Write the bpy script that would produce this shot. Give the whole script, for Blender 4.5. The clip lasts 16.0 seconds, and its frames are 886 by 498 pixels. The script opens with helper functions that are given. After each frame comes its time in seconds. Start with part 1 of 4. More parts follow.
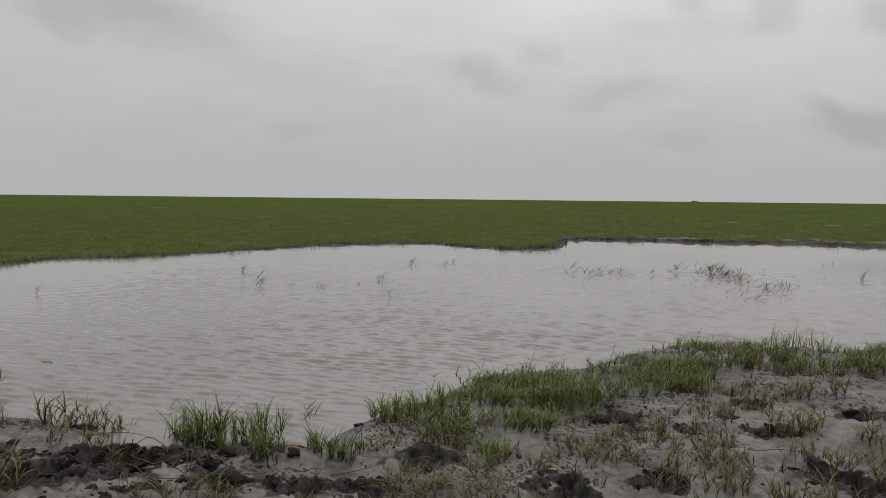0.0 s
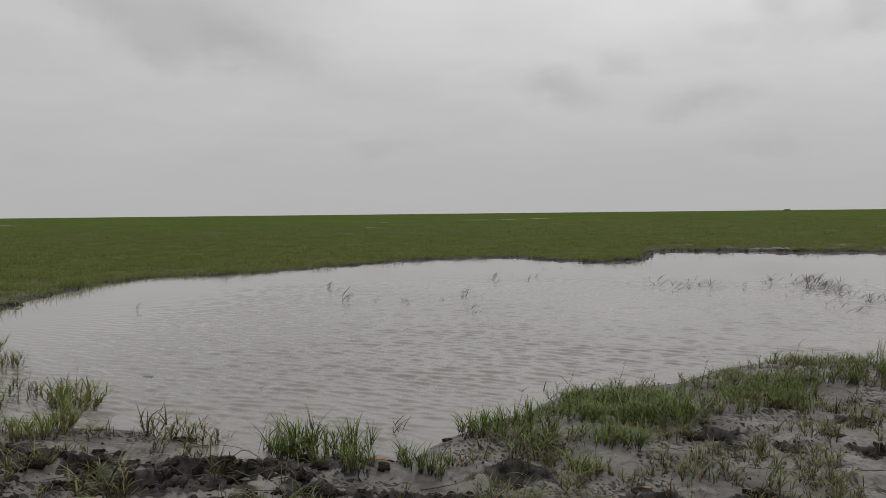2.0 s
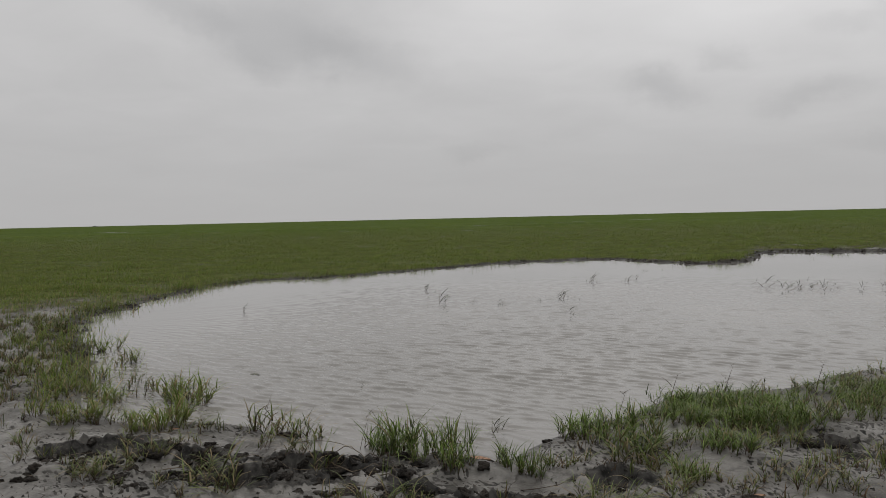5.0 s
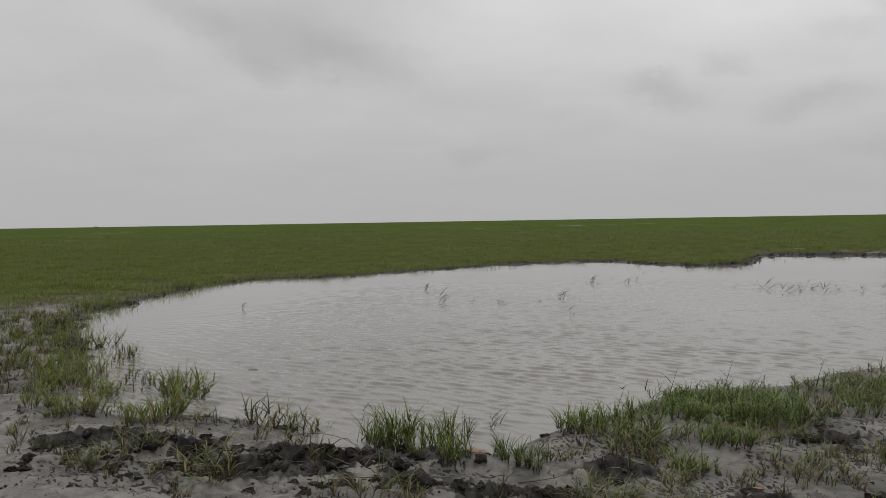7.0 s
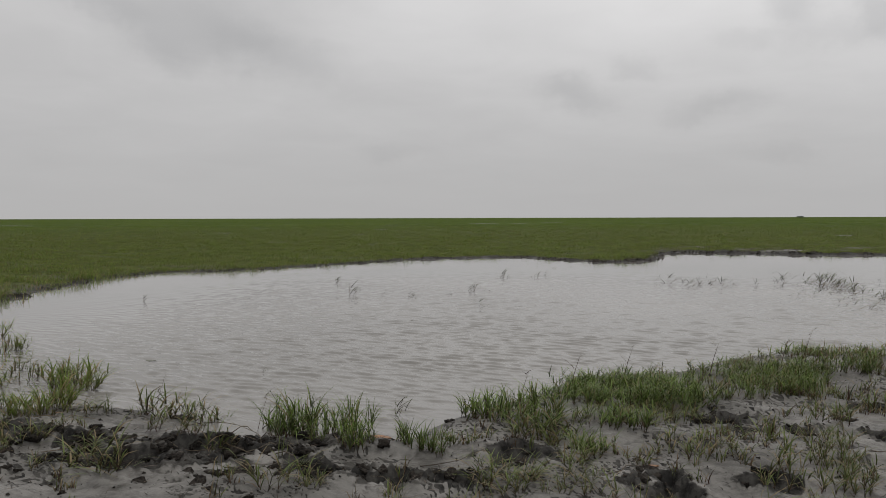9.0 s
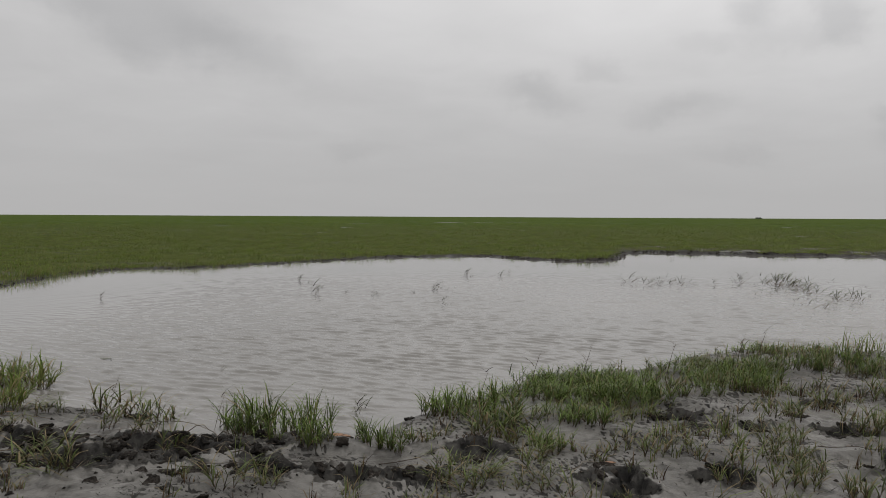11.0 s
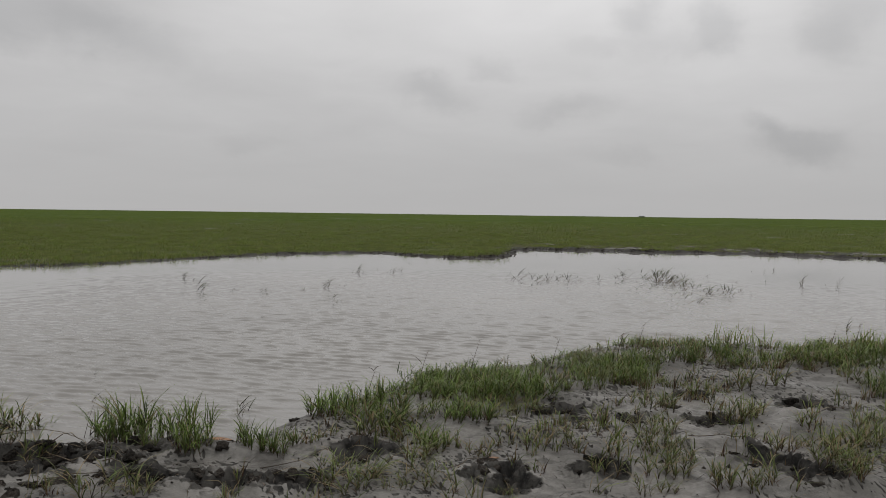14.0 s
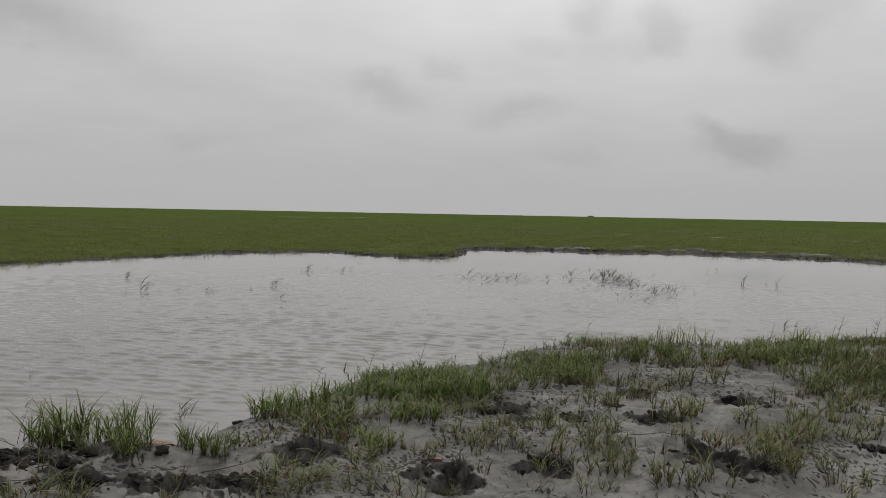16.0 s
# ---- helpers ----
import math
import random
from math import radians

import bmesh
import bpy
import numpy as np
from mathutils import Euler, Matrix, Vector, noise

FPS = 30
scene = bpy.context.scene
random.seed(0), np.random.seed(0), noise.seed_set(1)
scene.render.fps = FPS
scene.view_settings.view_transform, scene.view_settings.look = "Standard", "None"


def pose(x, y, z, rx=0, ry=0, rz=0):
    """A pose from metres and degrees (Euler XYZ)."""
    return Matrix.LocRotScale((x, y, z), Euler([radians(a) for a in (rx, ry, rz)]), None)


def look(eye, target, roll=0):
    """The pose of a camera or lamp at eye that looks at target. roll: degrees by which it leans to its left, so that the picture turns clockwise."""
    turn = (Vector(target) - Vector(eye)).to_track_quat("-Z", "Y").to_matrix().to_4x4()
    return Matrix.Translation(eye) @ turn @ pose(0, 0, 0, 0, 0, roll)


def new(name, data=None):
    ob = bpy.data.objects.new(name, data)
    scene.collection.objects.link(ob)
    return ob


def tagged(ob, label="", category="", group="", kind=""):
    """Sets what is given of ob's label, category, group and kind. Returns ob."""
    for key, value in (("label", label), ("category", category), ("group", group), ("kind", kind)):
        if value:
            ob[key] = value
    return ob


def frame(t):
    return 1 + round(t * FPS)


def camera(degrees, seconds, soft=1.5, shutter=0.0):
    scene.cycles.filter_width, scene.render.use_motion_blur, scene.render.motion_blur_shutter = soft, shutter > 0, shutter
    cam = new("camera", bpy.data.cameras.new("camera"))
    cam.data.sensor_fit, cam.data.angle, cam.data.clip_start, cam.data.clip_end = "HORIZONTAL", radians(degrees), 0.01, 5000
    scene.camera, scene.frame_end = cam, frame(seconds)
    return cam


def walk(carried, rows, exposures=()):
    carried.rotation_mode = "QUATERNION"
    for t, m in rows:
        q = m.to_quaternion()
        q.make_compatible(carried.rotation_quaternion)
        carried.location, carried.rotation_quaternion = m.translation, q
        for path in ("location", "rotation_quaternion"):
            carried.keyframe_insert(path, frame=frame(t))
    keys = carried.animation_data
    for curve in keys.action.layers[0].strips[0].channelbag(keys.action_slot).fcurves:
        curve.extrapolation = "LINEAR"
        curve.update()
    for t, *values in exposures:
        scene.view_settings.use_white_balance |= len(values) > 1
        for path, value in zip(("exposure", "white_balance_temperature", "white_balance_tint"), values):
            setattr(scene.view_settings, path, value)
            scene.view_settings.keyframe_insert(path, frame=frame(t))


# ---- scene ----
def aim(x, y, z, yaw, pitch, roll):
    """A camera pose from a place, a turn to the left, a tilt up and a lean to the left, in degrees."""
    a, b = radians(yaw), radians(pitch)
    ahead = Vector((-math.sin(a) * math.cos(b), math.cos(a) * math.cos(b), math.sin(b)))
    return look(Vector((x, y, z)), Vector((x, y, z)) + ahead, roll)


cam = camera(59.42, 16.0, soft=0.5)
PATH = [
    (0, aim(-0.007, -0.059, 1.415, -0.015, -3.689, 0.608)),
    (0.5, aim(-0.023, -0.064, 1.415, 1.030, -3.678, 0.283)),
    (1, aim(-0.032, -0.070, 1.421, 3.162, -3.314, -0.007)),
    (1.5, aim(-0.040, -0.077, 1.432, 4.738, -2.658, -0.064)),
    (2, aim(-0.030, -0.062, 1.415, 6.009, -2.615, -0.612)),
    (2.5, aim(-0.033, -0.054, 1.405, 7.589, -2.559, -0.959)),
    (3, aim(-0.043, -0.064, 1.411, 9.021, -2.507, -0.977)),
    (3.5, aim(-0.043, -0.071, 1.401, 10.478, -2.452, -1.161)),
    (4, aim(-0.052, -0.044, 1.391, 11.668, -2.389, -1.410)),
    (4.5, aim(-0.046, -0.055, 1.399, 12.468, -2.333, -1.313)),
    (4.7, aim(-0.046, -0.055, 1.396, 12.688, -2.313, -1.313)),
    (5.4, aim(-0.046, -0.050, 1.388, 13.597, -2.183, -1.258)),
    (6.1, aim(-0.044, -0.040, 1.371, 14.185, -2.028, -1.130)),
    (6.8, aim(-0.039, -0.031, 1.339, 13.555, -1.992, -0.982)),
    (7, aim(-0.039, -0.031, 1.327, 13.105, -2.042, -0.932)),
    (7.5, aim(-0.015, -0.013, 1.290, 11.607, -2.083, -0.715)),
    (8, aim(-0.001, 0.003, 1.259, 9.642, -2.210, -0.622)),
    (8.5, aim(0.011, 0.012, 1.248, 7.919, -2.275, -0.368)),
    (9, aim(0.002, 0.014, 1.249, 6.793, -2.297, -0.159)),
    (9.2, aim(0.002, 0.014, 1.249, 6.373, -2.297, -0.109)),
    (9.9, aim(0.007, 0.017, 1.247, 5.354, -2.323, 0.028)),
    (10.6, aim(0.018, 0.021, 1.244, 4.641, -2.370, 0.217)),
    (11.3, aim(0.027, 0.024, 1.242, 3.761, -2.395, 0.331)),
    (11.5, aim(0.027, 0.024, 1.242, 3.391, -2.395, 0.331)),
    (12, aim(0.048, 0.021, 1.245, 2.078, -2.440, 0.272)),
    (12.5, aim(0.064, 0.041, 1.230, 0.381, -2.526, 0.215)),
    (13, aim(0.059, 0.045, 1.232, -1.282, -2.537, 0.382)),
    (13.5, aim(0.065, 0.046, 1.239, -2.422, -2.549, 0.566)),
    (14, aim(0.070, 0.051, 1.248, -3.582, -2.564, 0.738)),
    (14.5, aim(0.083, 0.053, 1.249, -4.788, -2.573, 0.911)),
    (15, aim(0.101, 0.054, 1.250, -5.588, -2.577, 0.735)),
    (15.5, aim(0.103, 0.053, 1.253, -6.375, -2.590, 0.889)),
    (16, aim(0.099, 0.051, 1.260, -7.171, -2.597, 1.087)),
]
walk(cam, PATH)


# ---------------------------------------------------------------- node helpers
def add(nt, kind):
    return nt.nodes.new(kind)


def calc(nt, op, a, b=None, c=None, clamp=False):
    n = add(nt, "ShaderNodeMath")
    n.operation, n.use_clamp = op, clamp
    for i, v in enumerate((a, b, c)):
        if v is None:
            continue
        if isinstance(v, (int, float)):
            n.inputs[i].default_value = v
        else:
            nt.links.new(v, n.inputs[i])
    return n.outputs[0]


def mixed(nt, fac, a, b, blend="MIX"):
    n = add(nt, "ShaderNodeMix")
    n.data_type, n.blend_type = "RGBA", blend
    for i, v in ((0, fac), (6, a), (7, b)):
        if isinstance(v, (int, float)):
            n.inputs[i].default_value = v
        elif isinstance(v, tuple):
            n.inputs[i].default_value = (*v, 1)
        else:
            nt.links.new(v, n.inputs[i])
    return n.outputs[2]


def span(nt, v, a, b, lo=0.0, hi=1.0):
    n = add(nt, "ShaderNodeMapRange")
    n.interpolation_type = "SMOOTHSTEP"
    nt.links.new(v, n.inputs[0])
    for i, k in enumerate((a, b, lo, hi)):
        n.inputs[i + 1].default_value = k
    return n.outputs[0]


def grain(nt, coords, scale, detail=4.0, rough=0.55, distort=0.0):
    n = add(nt, "ShaderNodeTexNoise")
    if coords is not None:
        nt.links.new(coords, n.inputs["Vector"])
    n.inputs["Scale"].default_value, n.inputs["Detail"].default_value = scale, detail
    n.inputs["Roughness"].default_value, n.inputs["Distortion"].default_value = rough, distort
    return n.outputs[0]


def stretched(nt, coords, scale=(1, 1, 1), turn=0.0):
    n = add(nt, "ShaderNodeMapping")
    nt.links.new(coords, n.inputs[0])
    n.inputs["Rotation"].default_value = (0, 0, radians(turn))
    n.inputs["Scale"].default_value = scale
    return n.outputs[0]


def attr(nt, name):
    n = add(nt, "ShaderNodeAttribute")
    n.attribute_name = name
    return n.outputs["Fac"]


def bumped(nt, height, strength, distance):
    n = add(nt, "ShaderNodeBump")
    n.inputs["Strength"].default_value, n.inputs["Distance"].default_value = strength, distance
    nt.links.new(height, n.inputs["Height"])
    return n.outputs[0]


def material(name):
    m = bpy.data.materials.new(name)
    m.use_nodes = True
    nt = m.node_tree
    return m, nt, nt.nodes["Principled BSDF"]


# ---------------------------------------------------------------- sky and sun
SUN_AZ, SUN_EL = 12.0, 76.0        # degrees to the right of +y, and up


def build_world():
    w = bpy.data.worlds.new("overcast_sky")
    scene.world = w
    w.use_nodes = True
    nt = w.node_tree
    bg = nt.nodes["Background"]
    sky = add(nt, "ShaderNodeTexSky")
    sky.sky_type, sky.sun_disc, sky.sun_elevation, sky.sun_rotation = "NISHITA", False, radians(SUN_EL), radians(SUN_AZ)
    coords = add(nt, "ShaderNodeTexCoord").outputs["Generated"]
    axes = add(nt, "ShaderNodeSeparateXYZ")
    nt.links.new(coords, axes.inputs[0])
    x, y, z = axes.outputs
    up = calc(nt, "MAXIMUM", z, 0.0)
    # the cloud sheet is a plane overhead, so its cells draw together towards the horizon
    flat = add(nt, "ShaderNodeCombineXYZ")
    for i, v in enumerate((x, y)):
        nt.links.new(calc(nt, "DIVIDE", v, calc(nt, "ADD", up, 0.16)), flat.inputs[i])
    broad = grain(nt, flat.outputs[0], 0.75, 5.0, 0.5, 0.3)
    fine = grain(nt, flat.outputs[0], 2.3, 6.0, 0.55, 0.5)
    az = calc(nt, "MULTIPLY", calc(nt, "ARCTAN2", x, y), 180 / math.pi)
    el = calc(nt, "MULTIPLY", calc(nt, "ARCSINE", z), 180 / math.pi)
    wob = grain(nt, coords, 9.0, 5.0, 0.6)
    wob2 = grain(nt, stretched(nt, coords, (1.3, 1.1, 1.7)), 11.0, 5.0, 0.6)
    az2 = calc(nt, "ADD", az, calc(nt, "MULTIPLY", calc(nt, "SUBTRACT", wob, 0.5), 6.0))
    el2 = calc(nt, "ADD", el, calc(nt, "MULTIPLY", calc(nt, "SUBTRACT", wob2, 0.5), 3.5))
    # darker cloud bellies: azimuth to the right, elevation, half widths, slope, depth
    dark = None
    for a, e, sa, se, slope, depth in CLOUDS:
        u = calc(nt, "SUBTRACT", az2, a)
        v = calc(nt, "SUBTRACT", calc(nt, "SUBTRACT", el2, e), calc(nt, "MULTIPLY", u, slope))
        q = calc(nt, "ADD", calc(nt, "POWER", calc(nt, "ABSOLUTE", calc(nt, "DIVIDE", u, sa)), 2.0),
                 calc(nt, "POWER", calc(nt, "ABSOLUTE", calc(nt, "DIVIDE", v, se)), 2.0))
        g = calc(nt, "MULTIPLY", calc(nt, "EXPONENT", calc(nt, "MULTIPLY", calc(nt, "POWER", q, 1.4), -0.8)), depth)
        dark = g if dark is None else calc(nt, "ADD", dark, g)
    # brightness of the sheet: dimmer near the horizon, a lighter stretch about the veiled sun
    level = span(nt, el, -1.0, 26.0, 0.46, 0.675)
    glow_u = calc(nt, "DIVIDE", calc(nt, "SUBTRACT", az, SUN_AZ + 5), 26.0)
    glow = calc(nt, "EXPONENT", calc(nt, "MULTIPLY", calc(nt, "MULTIPLY", glow_u, glow_u), -1.0))
    level = calc(nt, "ADD", level, calc(nt, "MULTIPLY", calc(nt, "MULTIPLY", glow, span(nt, el, 1.0, 20.0)), 0.17))
    tone = calc(nt, "ADD", calc(nt, "MULTIPLY", calc(nt, "SUBTRACT", broad, 0.5), 0.28), calc(nt, "MULTIPLY", calc(nt, "SUBTRACT", fine, 0.5), 0.16))
    tone = calc(nt, "MULTIPLY", tone, span(nt, el, 0.0, 10.0, 0.15, 1.0))
    level = calc(nt, "MULTIPLY", level, calc(nt, "ADD", tone, 1.0))
    level = calc(nt, "MULTIPLY", level, calc(nt, "SUBTRACT", 1.0, dark))
    grey = mixed(nt, span(nt, dark, 0.0, 0.3), (1.0, 0.99, 0.993), (0.99, 0.988, 1.0))
    cloud = add(nt, "ShaderNodeVectorMath")
    cloud.operation = "SCALE"
    nt.links.new(grey, cloud.inputs[0])
    nt.links.new(level, cloud.inputs[3])
    thin = add(nt, "ShaderNodeVectorMath")
    thin.operation = "SCALE"
    nt.links.new(sky.outputs[0], thin.inputs[0])
    thin.inputs[3].default_value = 0.06
    nt.links.new(mixed(nt, 0.98, thin.outputs[0], cloud.outputs[0]), bg.inputs[0])
    bg.inputs[1].default_value = 1.0


CLOUDS = [(-24.0, 13.2, 6.0, 2.3, -0.15, 0.16), (-30.5, 14.8, 3.4, 1.2, -0.45, 0.09), (-18.5, 11.6, 4.2, 1.7, -0.25, 0.09), (-26.0, 11.3, 2.6, 1.1, -0.2, 0.07), (-21.0, 16.5, 7.0, 2.0, 0.0, 0.10),
          (3.0, 8.8, 2.6, 1.1, -0.12, 0.14), (7.8, 10.4, 1.4, 0.7, -0.2, 0.09), (12.8, 7.6, 3.2, 0.75, 0.15, 0.09), (28.3, 5.0, 2.7, 1.1, -0.1, 0.17), (25.7, 6.4, 1.2, 0.7, -0.4, 0.12), (18.1, 13.8, 1.6, 1.3, 0.0, 0.15),
          (22.3, 13.2, 1.2, 1.6, -0.2, 0.15), (20.1, 11.8, 2.4, 0.8, 0.0, 0.08), (29.6, 12.0, 2.1, 2.0, 0.0, 0.14), (32.5, 14.5, 2.2, 2.0, 0.0, 0.12), (14.6, 12.1, 2.2, 0.6, 0.0, 0.06), (-10.6, 4.7, 2.2, 0.6, 0.0, 0.06), (16.4, 4.3, 2.0, 0.6, 0.0, 0.06)]
build_world()
sun = new("sun", bpy.data.lights.new("sun", "SUN"))
sun.data.energy, sun.data.angle, sun.data.color = 0.95, radians(22), (1.0, 0.96, 0.9)
sun.matrix_world = look((0, 0, 0), (-math.sin(radians(SUN_AZ)) * math.cos(radians(SUN_EL)), -math.cos(radians(SUN_AZ)) * math.cos(radians(SUN_EL)), -math.sin(radians(SUN_EL))))
sun.location = (0, 0, 30)
tagged(sun, "veiled sun behind a grey cloud sheet", "sun", kind="structure")


# ---------------------------------------------------------------- materials
def make_ground_material():
    m, nt, p = material("wet_silt_and_turf")
    co = add(nt, "ShaderNodeNewGeometry").outputs["Position"]
    churn, turf, wet, sheet = attr(nt, "churn"), attr(nt, "turf"), attr(nt, "wet"), attr(nt, "sheet")
    n1, n2, n3 = grain(nt, co, 1.6, 5), grain(nt, co, 14, 5, 0.6), grain(nt, co, 90, 3, 0.6)
    silt = mixed(nt, span(nt, n1, 0.35, 0.65), (0.092, 0.088, 0.080), (0.186, 0.178, 0.165))
    silt = mixed(nt, span(nt, n2, 0.44, 0.68, 0, 0.55), silt, (0.045, 0.041, 0.037))
    blot = grain(nt, stretched(nt, co, (1.0, 1.7, 1.0)), 4.5, 6, 0.68, 0.6)
    silt = mixed(nt, span(nt, blot, 0.52, 0.62, 0, 0.62), silt, (0.052, 0.049, 0.044))
    silt = mixed(nt, span(nt, n3, 0.55, 0.75, 0, 0.45), silt, (0.188, 0.178, 0.164))
    peat = mixed(nt, span(nt, n2, 0.35, 0.65), (0.017, 0.0165, 0.016), (0.066, 0.063, 0.058))
    edge = calc(nt, "ADD", churn, calc(nt, "MULTIPLY", calc(nt, "SUBTRACT", n2, 0.5), 0.9))
    bare = mixed(nt, span(nt, edge, 0.38, 0.58), silt, peat)
    # turf: short grass seen as a sheet, with bare worn places and long pale streaks
    far = grain(nt, stretched(nt, co, (0.035, 0.07, 1)), 1.0, 6, 0.6)
    mid = grain(nt, co, 0.5, 6, 0.62)
    small = grain(nt, co, 4.0, 4, 0.6)
    green = mixed(nt, span(nt, far, 0.3, 0.7), (0.050, 0.076, 0.013), (0.084, 0.112, 0.020))
    green = mixed(nt, span(nt, mid, 0.4, 0.7, 0, 0.7), green, (0.036, 0.056, 0.012))
    green = mixed(nt, span(nt, small, 0.5, 0.75, 0, 0.6), green, (0.022, 0.034, 0.010))
    thatch = mixed(nt, span(nt, small, 0.35, 0.65), (0.042, 0.052, 0.015), (0.086, 0.099, 0.028))
    green = mixed(nt, sheet, thatch, green)
    worn = mixed(nt, span(nt, n2, 0.35, 0.65), (0.045, 0.042, 0.026), (0.085, 0.076, 0.052))
    cover = calc(nt, "ADD", turf, calc(nt, "MULTIPLY", calc(nt, "SUBTRACT", mid, 0.5), 0.9))
    col = mixed(nt, span(nt, cover, 0.35, 0.62), bare, mixed(nt, span(nt, calc(nt, "ADD", turf, calc(nt, "SUBTRACT", small, 0.5)), 0.5, 0.8), worn, green))
    col = mixed(nt, calc(nt, "MULTIPLY", wet, 0.7), col, (0.035, 0.031, 0.027))
    nt.links.new(col, p.inputs["Base Color"])
    slick = calc(nt, "SUBTRACT", 0.62, calc(nt, "MULTIPLY", span(nt, n1, 0.45, 0.62), 0.24))
    slick = calc(nt, "SUBTRACT", slick, calc(nt, "MAXIMUM", calc(nt, "MULTIPLY", wet, 0.2), calc(nt, "MULTIPLY", attr(nt, "pan"), 0.16)))
    bald = calc(nt, "SUBTRACT", 1.0, turf)
    nt.links.new(calc(nt, "ADD", calc(nt, "MULTIPLY", slick, bald), calc(nt, "MULTIPLY", turf, 0.95)), p.inputs["Roughness"])
    dull = calc(nt, "MULTIPLY", bald, calc(nt, "SUBTRACT", 0.36, calc(nt, "MULTIPLY", span(nt, edge, 0.3, 0.5), 0.32)))
    nt.links.new(dull, p.inputs["Specular IOR Level"])
    h = calc(nt, "ADD", calc(nt, "MULTIPLY", n2, 1.0), calc(nt, "MULTIPLY", n3, 0.35))
    nt.links.new(bumped(nt, h, 0.8, 0.012), p.inputs["Normal"])
    return m


def make_water_material():
    m, nt, p = material("turbid_pond_water")
    co = add(nt, "ShaderNodeNewGeometry").outputs["Position"]
    calm = attr(nt, "calm")
    silt = grain(nt, co, 0.25, 4)
    nt.links.new(mixed(nt, span(nt, silt, 0.35, 0.65), (0.176, 0.168, 0.156), (0.210, 0.201, 0.188)), p.inputs["Base Color"])
    p.inputs["Roughness"].default_value = 0.03
    p.inputs["IOR"].default_value = 1.45
    wind = stretched(nt, co, (0.55, 1.0, 1.0), -8)
    h = calc(nt, "ADD", grain(nt, wind, 9.0, 2, 0.5), calc(nt, "MULTIPLY", grain(nt, wind, 24.0, 2, 0.5), 0.3))
    h = calc(nt, "MULTIPLY", h, calc(nt, "SUBTRACT", 1.0, calc(nt, "MULTIPLY", calm, 0.85)))
    nt.links.new(bumped(nt, h, 0.05, 0.012), p.inputs["Normal"])
    return m


def make_grass_material(name, base, low, high, tip, dry, dry_share, translucent=0.3):
    m, nt, p = material(name)
    along = attr(nt, "along")
    geo = add(nt, "ShaderNodeNewGeometry")
    chance = geo.outputs["Random Per Island"]
    body = mixed(nt, chance, low, high)
    patch = grain(nt, geo.outputs["Position"], 0.9, 3)
    body = mixed(nt, span(nt, patch, 0.4, 0.7, 0, 0.5), body, low)
    second = calc(nt, "FRACT", calc(nt, "MULTIPLY", chance, 37.7))
    body = mixed(nt, span(nt, second, 1 - dry_share - 0.02, 1 - dry_share + 0.02), body, dry)
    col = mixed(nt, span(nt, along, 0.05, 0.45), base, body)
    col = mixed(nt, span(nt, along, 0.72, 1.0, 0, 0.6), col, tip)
    nt.links.new(col, p.inputs["Base Color"])
    p.inputs["Roughness"].default_value = 0.55
    p.inputs["Specular IOR Level"].default_value = 0.25
    if translucent:
        t = add(nt, "ShaderNodeBsdfTranslucent")
        nt.links.new(col, t.inputs[0])
        mix = add(nt, "ShaderNodeMixShader")
        mix.inputs[0].default_value = translucent
        nt.links.new(p.outputs[0], mix.inputs[1])
        nt.links.new(t.outputs[0], mix.inputs[2])
        nt.links.new(mix.outputs[0], nt.nodes["Material Output"].inputs[0])
    return m


def make_plain(name, a, b, scale, rough, bump=0.4, distance=0.004, spec=0.4):
    m, nt, p = material(name)
    co = add(nt, "ShaderNodeTexCoord").outputs["Object"]
    chance = add(nt, "ShaderNodeObjectInfo").outputs["Random"]
    n1, n2 = grain(nt, co, scale, 5, 0.6), grain(nt, co, scale * 6, 3, 0.6)
    col = mixed(nt, span(nt, calc(nt, "ADD", n1, calc(nt, "MULTIPLY", calc(nt, "SUBTRACT", chance, 0.5), 0.25)), 0.32, 0.68), a, b)
    nt.links.new(col, p.inputs["Base Color"])
    nt.links.new(span(nt, n2, 0.3, 0.7, rough - 0.12, rough + 0.12), p.inputs["Roughness"])
    p.inputs["Specular IOR Level"].default_value = spec
    nt.links.new(bumped(nt, calc(nt, "ADD", n1, calc(nt, "MULTIPLY", n2, 0.4)), bump, distance), p.inputs["Normal"])
    return m


GROUND = make_ground_material()
WATER = make_water_material()
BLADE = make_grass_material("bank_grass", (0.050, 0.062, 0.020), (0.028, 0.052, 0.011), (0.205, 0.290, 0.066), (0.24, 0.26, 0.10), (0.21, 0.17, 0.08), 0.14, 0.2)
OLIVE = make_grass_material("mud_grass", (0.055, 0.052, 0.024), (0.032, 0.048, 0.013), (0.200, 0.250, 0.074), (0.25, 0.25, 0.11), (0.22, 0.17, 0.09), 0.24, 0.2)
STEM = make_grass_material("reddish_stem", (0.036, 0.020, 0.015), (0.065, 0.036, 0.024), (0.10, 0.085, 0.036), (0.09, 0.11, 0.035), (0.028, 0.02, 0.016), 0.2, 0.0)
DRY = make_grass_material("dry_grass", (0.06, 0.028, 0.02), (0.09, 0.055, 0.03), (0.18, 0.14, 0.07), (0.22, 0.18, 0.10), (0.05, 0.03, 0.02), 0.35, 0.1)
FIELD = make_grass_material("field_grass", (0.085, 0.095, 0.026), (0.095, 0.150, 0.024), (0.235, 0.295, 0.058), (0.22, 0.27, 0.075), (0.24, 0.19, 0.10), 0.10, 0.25)
